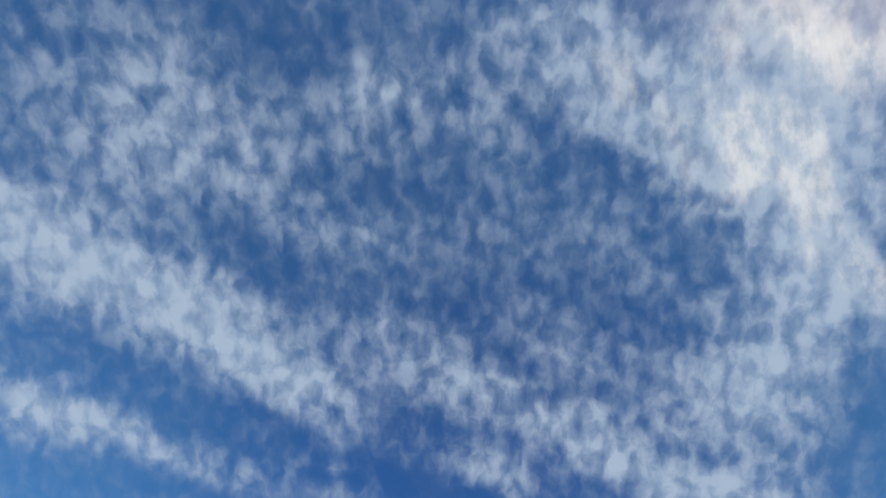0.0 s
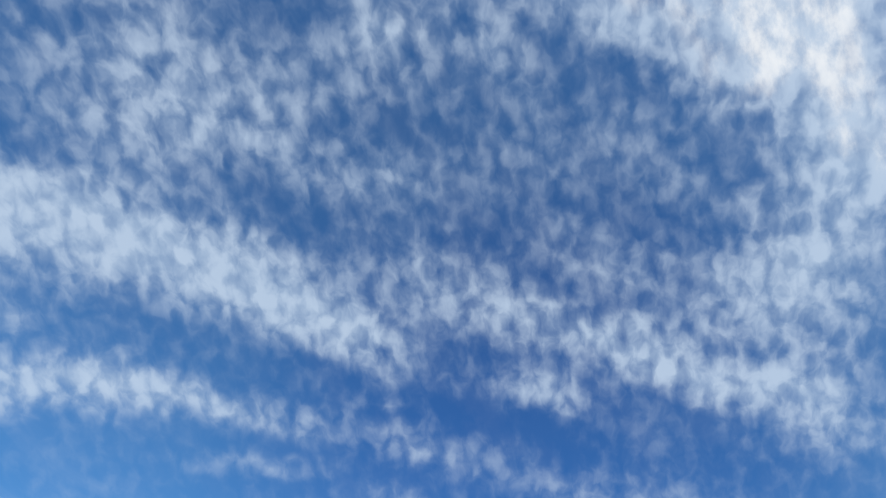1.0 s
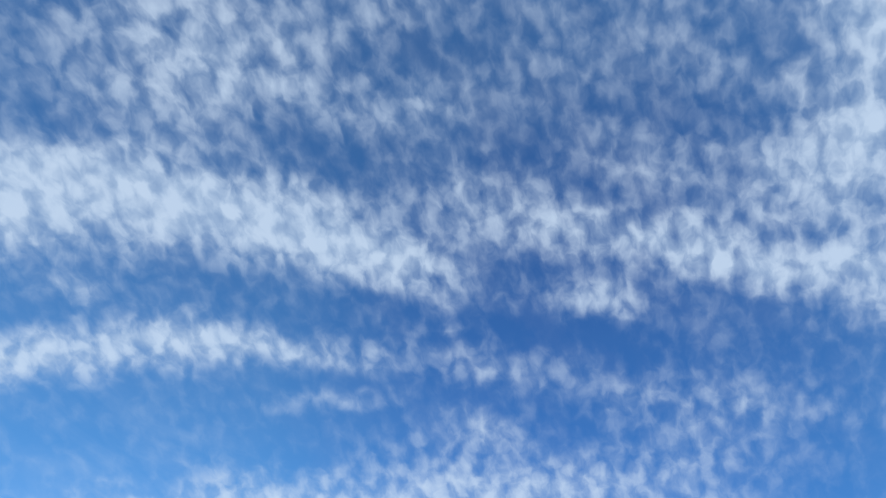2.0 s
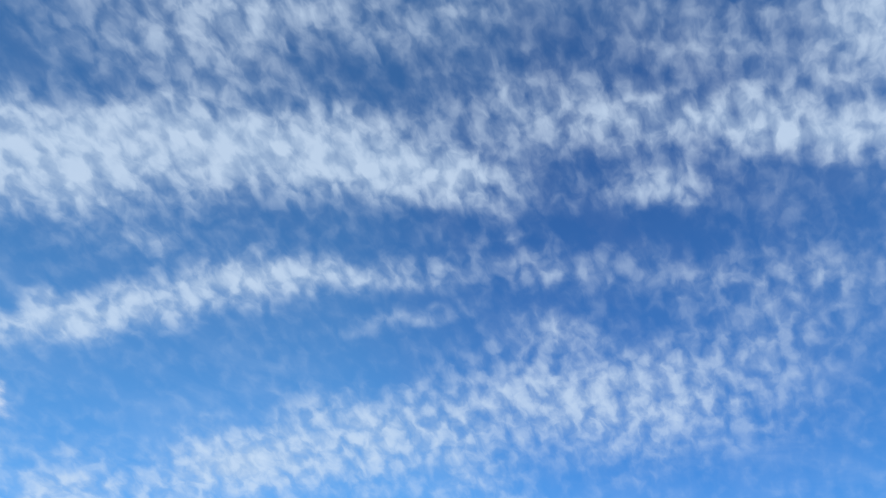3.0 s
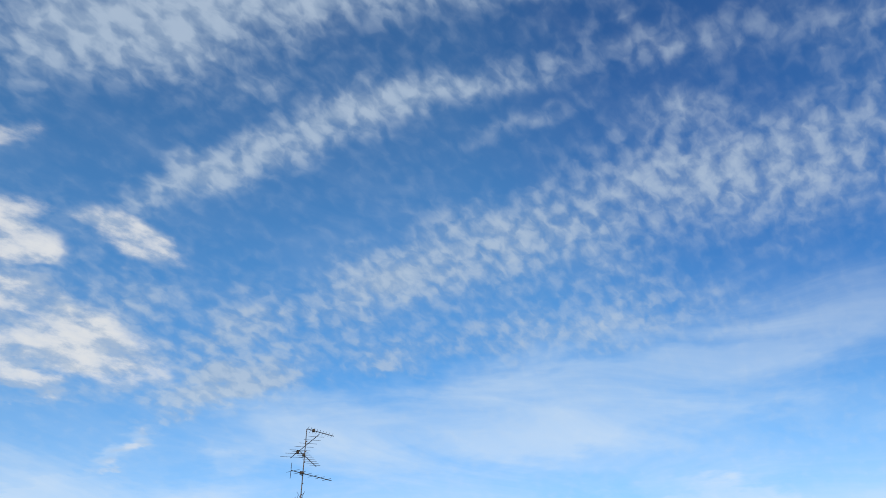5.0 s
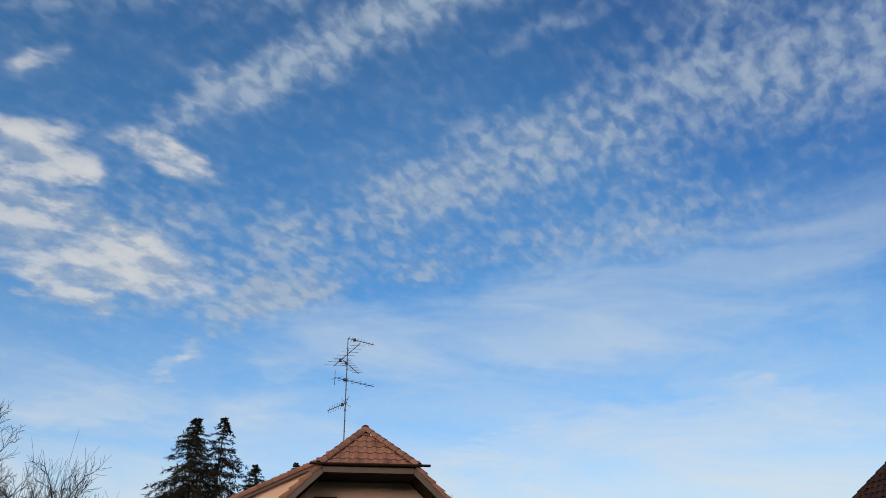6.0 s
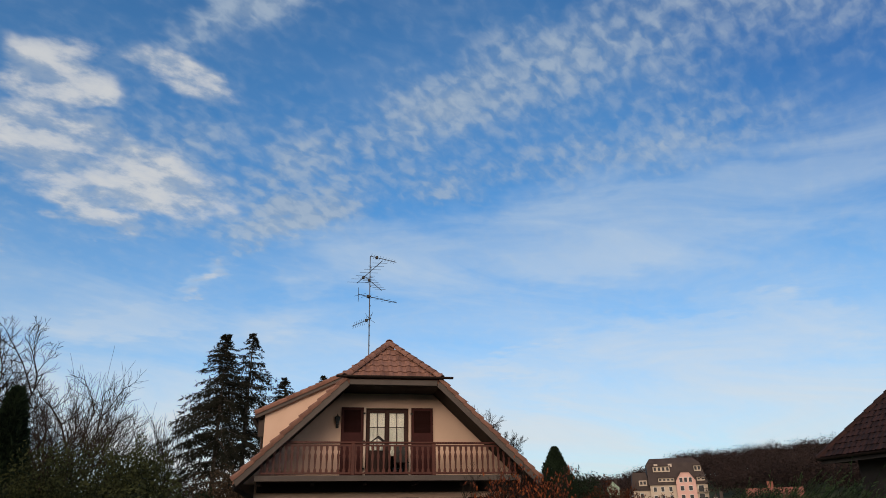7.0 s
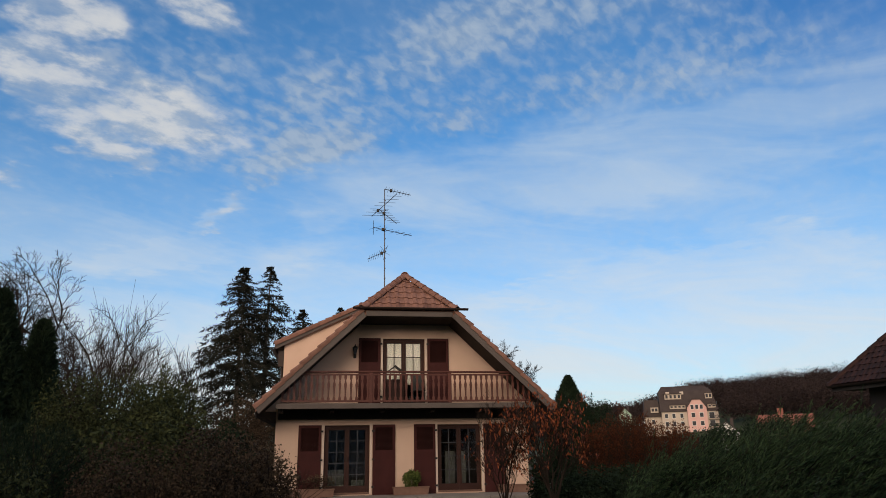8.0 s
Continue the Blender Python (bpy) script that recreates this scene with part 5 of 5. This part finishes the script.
bush("evergreen_bush", 58, -7.9, 17.6, (1.5, 1.0, 3.55), 30000, 0.06, GREENLEAF, "dull olive-green evergreen bush", 60, "olive bushes by the thujas", 0.3, 0.3)
bush("brown_thicket", 59, -8.3, 30.0, (1.7, 1.1, 4.1), 16000, 0.075, BROWNLEAF, "brown withered thicket under the spruces", 60, "", 0.2, 0.3)
bush("dark_shrub", 54, -8.85, 22.0, (1.0, 0.9, 3.8), 7000, 0.12, THUJA, "dark evergreen shrub with a ragged top", 20)
bush("dark_shrub", 55, -6.9, 22.5, (0.8, 0.8, 2.6), 6000, 0.12, THUJA, "dark evergreen shrub with a ragged top", 20)
bush("deciduous_bush", 61, -2.75, 8.75, (0.85, 0.7, 1.97), 26000, 0.038, BROWNLEAF, "brown withered leafy bush with thin stems", 110, "withered bushes before the house", 0.25, 0.22)
bush("deciduous_bush", 62, -3.9, 8.9, (0.85, 0.7, 1.75), 17000, 0.038, BROWNLEAF, "brown withered leafy bush with thin stems", 100, "withered bushes before the house", 0.25, 0.22)
bush("deciduous_bush", 63, -2.2, 8.9, (0.42, 0.5, 1.60), 9000, 0.043, BROWNLEAF, "small brown withered bush", 50, "withered bushes before the house", 0.25, 0.25)
bush("deciduous_bush", 64, -5.0, 8.2, (0.8, 0.6, 1.55), 6000, 0.055, GREENLEAF, "low green bush among withered ones", 60, "withered bushes before the house", 0.3, 0.25)

# rust-red young tree in front of the house corner
bare_tree("cherry_tree", 71, 2.45, 16.9, 3.05, 0.045, 3, "young tree with hanging rust-red and orange leaves", wide=0.34, rise=0.06, trunk=0.14, spread=0.55, leaf=(REDLEAF, 1250, 0.105), fine=0.004)
bare_tree("cherry_tree", 72, 1.35, 17.2, 2.9, 0.035, 3, "slender bare-stemmed sapling with few red leaves", wide=0.45, rise=0.12, trunk=0.12, leaf=(REDLEAF, 230, 0.12), fine=0.004, spread=1.0)


def hedge():
    for i in range(6):
        x = 5.6 + i * 0.62
        y = 27.8 - i * 0.22
        h = 2.45 + 0.5 * math.sin(i * 0.9) ** 2 + (0.25 if i in (2, 3) else 0) - (0.35 if i == 5 else 0)
        bush("beech_bush", 80 + i, x, y, (0.62, 0.7, h), 5200, 0.07, RUST, "rust-brown beech hedge bush with upright shoots", 40, "beech hedge", 0.35, 0.25, 0.0, 0.9)


hedge()


# feathery junipers close by
def juniper(seed, x, y, radii, n, label):
    rng = np.random.default_rng(seed)
    e = empty("juniper", pose(x, y, 0), label, "bush", "junipers")
    rx, ry, h = radii
    P, D = cloud_points(rng, n, (0, 0, h * 0.40), (rx, ry, h * 0.56), 0.62, 0.13, False)
    keep = P[:, 2] > 0.02
    P, D = P[keep], D[keep]
    n = len(P)
    lean = np.array([0.85, -0.15, 0.42])
    way = unit(D * 0.35 + lean + rng.normal(size=(n, 3)) * 0.22)
    L = rng.uniform(0.20, 0.52, n)
    stems = np.concatenate([P, P + way * L[:, None], np.full((n, 1), 0.003), np.full((n, 1), 0.001)], 1)
    tagged(mesh_ob("branchwork", *tubes(stems, 3), TWIG, e), kind="stuff")
    k = 30
    f = np.tile(np.linspace(0.05, 1.0, k), n)
    base = np.repeat(P, k, 0) + np.repeat(way * L[:, None], k, 0) * f[:, None]
    w = np.repeat(way, k, 0)
    w2 = unit(w * 0.9 + rng.normal(size=w.shape) * 0.34)
    side = unit(np.cross(w2, rng.normal(size=w.shape)))
    length = (0.062 * (1.15 - 0.75 * f)) * rng.uniform(0.7, 1.3, len(f))
    mesh_ob("foliage", *blades(base, w2, side, length, np.full(len(f), 0.0045)), JUNIPER, e, "feathery grey-green sprays")
    # limbs inside
    segs = []
    for j in range(24):
        a = rng.random() * 6.283
        segs.append((0, 0, -0.03, math.cos(a) * rx * 0.6, math.sin(a) * ry * 0.6, h * rng.uniform(0.3, 0.8), 0.03, 0.008))
    tagged(mesh_ob("limb_framework", *tubes(segs, 5), BARK, e), kind="stuff")


juniper(91, 3.45, 6.5, (1.15, 0.9, 1.80), 4200, "spreading feathery green juniper")
juniper(92, 2.35, 7.1, (0.80, 0.8, 1.55), 3000, "lower feathery green juniper")
juniper(93, 4.9, 6.2, (1.1, 0.9, 1.82), 2600, "spreading feathery green juniper")
juniper(94, 3.9, 8.6, (1.3, 0.9, 1.76), 2200, "spreading feathery green juniper behind the others")
juniper(95, 2.15, 5.9, (0.75, 0.6, 1.10), 2400, "low juniper with feathery sprays")

# dark trees behind the right garden
thuja(101, 6.55, 37.5, 5.35, 1.5, "dark pointed conifer behind the house", "dark conifers behind the lawn")
bush("dark_bush", 102, 7.8, 38.5, (1.6, 1.2, 4.3), 15000, 0.11, THUJA, "large dark evergreen bush", 10, "dark bushes behind the lawn")
bush("dark_bush", 103, 9.6, 39.0, (1.3, 1.2, 3.0), 11000, 0.11, THUJA, "large dark evergreen bush", 10, "dark bushes behind the lawn")
bush("dark_bush", 104, 25.1, 54.5, (2.6, 2.0, 4.0), 17000, 0.15, THUJA, "broad dark evergreen bush", 10, "dark bushes behind the lawn")
bush("dark_bush", 105, 21.5, 56.0, (2.0, 2.0, 3.3), 13000, 0.15, THUJA, "broad dark evergreen bush", 10, "dark bushes behind the lawn")
bush("dark_bush", 106, 27.6, 54.0, (1.4, 1.4, 2.5), 11000, 0.15, THUJA, "broad dark evergreen bush", 10, "dark bushes behind the lawn")


bush("brown_thicket", 111, 12.6, 52.0, (2.4, 1.2, 4.0), 15000, 0.12, BROWNLEAF, "brown thicket at the field's edge", 40, "", 0.3, 0.3)
bush("dark_bush", 107, 3.7, 19.0, (1.1, 0.7, 1.05), 5000, 0.09, THUJA, "low dark evergreen bush under the red tree", 12, "low bushes by the terrace")
bush("dark_bush", 110, 3.0, 20.2, (0.75, 0.6, 1.75), 8000, 0.08, THUJA, "dark evergreen bush at the house corner", 14, "low bushes by the terrace")
bush("dark_bush", 108, 5.3, 21.5, (1.3, 0.8, 1.15), 5000, 0.10, THUJA, "low dark evergreen bush under the beech hedge", 12, "low bushes by the terrace")
bush("dark_bush", 109, 4.6, 16.0, (0.9, 0.7, 0.95), 4500, 0.09, THUJA, "low dark evergreen bush by the lawn", 12, "low bushes by the terrace")


# ---- wooded hill ----
def woods():
    rng = np.random.default_rng(7)
    m = 1150
    az = np.radians(np.where(rng.random(m) < 0.12, rng.uniform(-32, 6, m), rng.uniform(6, 37, m)))
    d = rng.uniform(255, 470, m)
    d = np.where((az > 0.25) & (az < 0.375) & (d < 310), d + 100, d)
    x, y = np.sin(az) * d, np.cos(az) * d
    z = ground_height(x, y)
    h = rng.uniform(9, 16, m)
    k = 300
    dirs = unit(rng.normal(size=(m, k, 3)))
    lumps = 0.92 + 0.08 * np.sin(dirs[..., :1] * 7 + x[:, None, None]) + 0.08 * np.sin(dirs[..., 2:] * 8 + y[:, None, None])
    r = rng.random((m, k, 1)) ** 0.33 * lumps
    wide = h * rng.uniform(0.30, 0.48, m)
    P = np.stack([x, y, z + h * 0.55], 1)[:, None] + dirs * r * np.stack([wide, wide, h * 0.42], 1)[:, None]
    way = unit(dirs * 0.5 + rng.normal(size=(m, k, 3)) * 0.8)
    side = unit(np.cross(way, rng.normal(size=(m, k, 3))))
    inner = np.where(r.reshape(-1) < 0.7, 1.7, 1.0)
    V, F = leaves(P.reshape(-1, 3), way.reshape(-1, 3), side.reshape(-1, 3), rng.uniform(0.35, 0.85, m * k) * inner, rng.uniform(0.10, 0.20, m * k) * inner)
    tagged(mesh_ob("woods", V, F, WOODS), "bare brown winter woods covering the hill", "woods", kind="stuff")


woods()


# ---- houses in the distance ----
def far_window(parent, x, z, w, h, y=0.0):
    fr = part("window", wall_with_openings(x - w / 2, x + w / 2, z, z + h, y - 0.12, y - 0.004, [(x - w / 2 + 0.09, x + w / 2 - 0.09, z + 0.09, z + h - 0.09)]), WHITEWALL, parent)
    part("pane", box(x - w / 2 + 0.09, x + w / 2 - 0.09, y - 0.06, y - 0.01, z + 0.09, z + h - 0.09), FARGLASS, fr)


def apartments():
    e = empty("apartment_building", pose(82.0, 246.5, 6.6, 0, 0, -14) @ Matrix.Diagonal((0.82, 1, 1.12, 1)), "large cream and pink apartment building with a brown mansard roof", "apartment building")
    # main block
    ev, rg = 6.9, 14.6
    part("wall", box(-8.5, 14.2, 0, 14, -4, ev), CREAM, e)
    bm = bmesh.new()
    lo = [(-9.0, -0.6, ev - 0.3), (14.7, -0.6, ev - 0.3), (14.7, 14.6, ev - 0.3), (-9.0, 14.6, ev - 0.3)]
    mi = [(-9.0, 2.6, rg - 1.6), (12.6, 2.6, rg - 1.6), (12.6, 11.4, rg - 1.6), (-9.0, 11.4, rg - 1.6)]
    hi = [(-7.4, 4.4, rg), (10.2, 4.4, rg), (10.2, 9.6, rg), (-7.4, 9.6, rg)]
    rings = [[bm.verts.new(p) for p in r] for r in (lo, mi, hi)]
    for a, b in zip(rings, rings[1:]):
        for i in range(4):
            bm.faces.new((a[i], a[(i + 1) % 4], b[(i + 1) % 4], b[i]))
    bm.faces.new(rings[0][::-1]), bm.faces.new(rings[2])
    part("roof", bm, GREYROOF, e, "dark brown mansard roof")
    for x, h in ((4.6, 1.1), (9.0, 0.6)):
        part("chimney", box(x - 0.3, x + 0.3, 5.4, 6.0, rg - 0.2, rg + h, 0.04), GREYROOF, e)
    # pink gabled bay
    part("bay_wall", prism([(1.9, -4), (9.6, -4), (9.6, 7.9), (7.4, 10.0), (4.1, 10.0), (1.9, 7.9)], -1.2, 3.0), PINK, e, "pink rendered gabled bay")
    part("bay_roof", prism([(1.4, 7.6), (4.0, 10.5), (7.5, 10.5), (10.1, 7.6), (9.75, 7.5), (7.3, 10.05), (4.2, 10.05), (1.75, 7.5)], -1.6, 5.0), GREYROOF, e, "dark brown roof over the bay")
    for z in (-0.3, 2.2, 4.7):
        for x in (4.1, 7.4):
            far_window(e, x, z, 1.6, 1.45, -1.2)
    for x in (3.9, 5.75, 7.6):
        far_window(e, x, 7.1, 1.35, 1.45, -1.2)
    # roof dormers, two rows
    slope_y = lambda z: -0.6 + 3.2 * (z - ev + 0.3) / (rg - 1.6 - ev + 0.3)
    for x0, x1, z, h in ((-6.6, 0.2, 10.4, 1.6), (-5.0, 1.4, 7.4, 1.1), (9.9, 12.6, 10.4, 1.6), (10.3, 13.4, 7.5, 1.1)):
        f = slope_y(z) - 0.25
        d = part("dormer", box(x0, x1, f, f + 3.0, z, z + h), CREAM, e, "pale roof dormer")
        n = max(2, int((x1 - x0) / 1.6))
        for i in range(n):
            x = x0 + (i + 0.5) * (x1 - x0) / n
            part("pane", box(x - 0.45, x + 0.45, f - 0.06, f - 0.004, z + 0.35, z + h - 0.25), FARGLASS, d)
        part("dormer_roof", box(x0 - 0.25, x1 + 0.25, f - 0.4, f + 3.1, z + h + 0.005, z + h + 0.2), GREYROOF, d)
    for x in (-5.2, 0.6):
        s = part("skylight", box(-0.75, 0.75, -0.5, 0.5, 0, 0.15, 0.03), CREAM, e)
        s.matrix_basis = pose(x, slope_y(12.3) - 0.05, 12.3, 67, 0, 0)
    for z in (-0.3, 2.2, 4.6):
        for x in (-6.6, -3.6, -0.4):
            far_window(e, x, z, 1.4, 1.45)
        b = part("balcony", box(10.2, 14.3, -1.5, -0.004, z - 0.5, z - 0.3), CREAM, e)
        part("railing", wall_with_openings(10.2, 14.3, z - 0.295, z + 0.6, -1.5, -1.42, [(10.3 + i * 0.62, 10.78 + i * 0.62, z - 0.2, z + 0.48) for i in range(6)]), BLACK, b)
        far_window(e, 11.6, z - 0.25, 2.2, 1.9)
    # lower wing
    part("wing_wall", box(-15.4, -8.55, 2.0, 13, -4, 5.6), CREAM, e)
    part("wing_roof", prism([(-15.9, 5.2), (-15.3, 10.4), (-9.6, 10.4), (-8.56, 6.4), (-8.56, 5.2)], 1.5, 13.5), GREYROOF, e, "dark brown roof of the lower wing")
    d = part("dormer", box(-12.8, -9.6, 1.2, 4.0, 6.5, 8.1), CREAM, e, "pale roof dormer")
    part("pane", box(-12.4, -11.4, 1.14, 1.196, 6.9, 7.8), FARGLASS, d)
    part("pane", box(-11.0, -10.0, 1.14, 1.196, 6.9, 7.8), FARGLASS, d)
    for z in (0.2, 3.0):
        far_window(e, -12.0, z, 1.4, 1.45, 2.0)


apartments()


def cottage(x, y, z, turn, w, d, h, roof_h, wall, roof, label, chimney=True, windows=2):
    e = empty("cottage", pose(x, y, z, 0, 0, turn), label, "house")
    part("wall", prism([(-w / 2, -2), (w / 2, -2), (w / 2, h), (0, h + roof_h - 0.2), (-w / 2, h)], 0, d), wall, e)
    part("roof", prism([(-w / 2 - 0.5, h - 0.3), (0, h + roof_h), (w / 2 + 0.5, h - 0.3), (w / 2 + 0.5, h - 0.55), (0, h + roof_h - 0.25), (-w / 2 - 0.5, h - 0.55)], -0.5, d + 0.5), roof, e)
    for i in range(windows):
        far_window(e, (i - (windows - 1) / 2) * w / 2, h - 1.6, 1.0, 1.2)
    if chimney:
        part("chimney", box(w * 0.2, w * 0.2 + 0.6, d * 0.5, d * 0.5 + 0.6, h + roof_h * 0.4, h + roof_h + 0.7), roof, e)
    return e


cottage(61.0, 242.0, 9.9, -14, 4.0, 6, 3.2, 2.2, GREENWALL, GREYROOF, "small pale green gabled house far off")
cottage(54.5, 242.0, 5.0, 76, 8, 12, 3.6, 3.0, GREYROOF, GREYROOF, "long low brown house far off", False)
cottage(54.6, 139.5, 1.5, -20, 4.6, 8, 3.0, 2.2, WHITEWALL, GREYROOF, "small white house among trees")
cottage(38.6, 76.0, 0.6, 66, 4.6, 4.6, 2.5, 1.9, CREAM, REDROOF, "low house with a fresh red tiled roof")


# ---- barn at the garden's edge ----
def barn():
    """eave towards the garden, hip at its near end"""
    e = empty("barn", pose(12.05, 22.1, 0, 0, 0, -77), "old barn with dark red tiled hipped roof and weathered boards", "barn")
    W, D, ev, rg = 12.0, 8.0, 3.42, 7.9
    part("wall", box(0.7, 1.7, 0.75, D - 0.6, -0.1, ev - 0.1), BARNWALL, e)
    part("board_wall", box(1.703, W - 0.6, 0.75, D - 0.6, -0.1, ev - 0.12), DARKBOARD, e, "almost black board wall")
    lo = [(0, 0, ev), (W, 0, ev), (W, D, ev), (0, D, ev)]
    hi = [(4.0, D / 2, rg), (W - 4.0, D / 2, rg)]
    bm = bmesh.new()
    for dz in (0,):
        l = [bm.verts.new(p) for p in lo]
        h = [bm.verts.new(p) for p in hi]
        for f in ((l[0], l[1], h[1], h[0]), (l[2], l[3], h[0], h[1]), (l[3], l[0], h[0]), (l[1], l[2], h[1]), (l[3], l[2], l[1], l[0])):
            bm.faces.new(f)
    part("roof", bm, BARNTILE, e)
    g = part("gutter", gutter_bm(W), GUTTER, e)
    g.matrix_basis = pose(0, -0.06, ev - 0.02)
    part("eave_board", box(0.05, W - 0.05, 0.02, 0.06, ev - 0.2, ev - 0.02), BARNWALL, e)
    # rows of old tiles on the slope towards the garden: single ones at the far end, the rest in one sheet
    k = (rg - ev) / (D / 2)
    ang = math.degrees(math.atan(k))
    run = math.hypot(D / 2, rg - ev)
    TWD, ROW = 0.21, 0.235
    one = wavy_tile_bm(TWD, ROW * 1.12, 0.030)
    shape = [v.co.copy() for v in one.verts]
    one.verts.index_update()
    quads = [[v.index for v in f.verts] for f in one.faces]
    tile = part("tile", one, BARNTILE, e)
    placed, V, F = 0, [], []
    for r in range(int(run / ROW) - 1):
        s = (r + 0.5) * ROW
        y, z = s / run * D / 2, ev + s / run * (rg - ev)
        x = 4.0 * s / run + 0.16
        i = 0
        while x + i * TWD < W - 4.0 * s / run - 0.1:
            m = pose(x + i * TWD, y, z + 0.015, ang + 3, 0, 0) @ pose(0, 0, 0.010 * ((i * 5 + r * 3) % 4) / 3, 0, 0, ((i * 7 + r * 11) % 5 - 2) * 0.9)
            if i * TWD < 2.9 - 0.30 * s and placed < 290:
                (tile if not placed else again(tile, m)).matrix_basis = m
                placed += 1
            else:
                F += [[j + len(V) for j in q] for q in quads]
                V += [m @ c for c in shape]
            i += 1
    tagged(mesh_ob("tile_rows", V, F, BARNTILE, e), kind="stuff")
    p0, p1 = Vector((0, 0, ev)), Vector((4.0, D / 2, rg))
    d = (p1 - p0).normalized()
    y = Vector((0, 0, 1)).cross(d).normalized()
    z = d.cross(y)
    cap = None
    for i in range(18):
        m = Matrix((d, y, z)).transposed().to_4x4()
        m.translation = p0.lerp(p1, (i + 0.5) / 18) - z * 0.03
        cap = part("ridge_tile", ridge_tile_bm((p1 - p0).length / 18 * 1.12, 0.12), BARNTILE, e) if cap is None else again(cap, m)
        cap.matrix_basis = m
    for i in range(9):
        part("rafter_end", box(0.5 + i * 1.25, 0.62 + i * 1.25, 0.08, 0.74, ev - 0.2, ev - 0.06), BARNWALL, e)


barn()
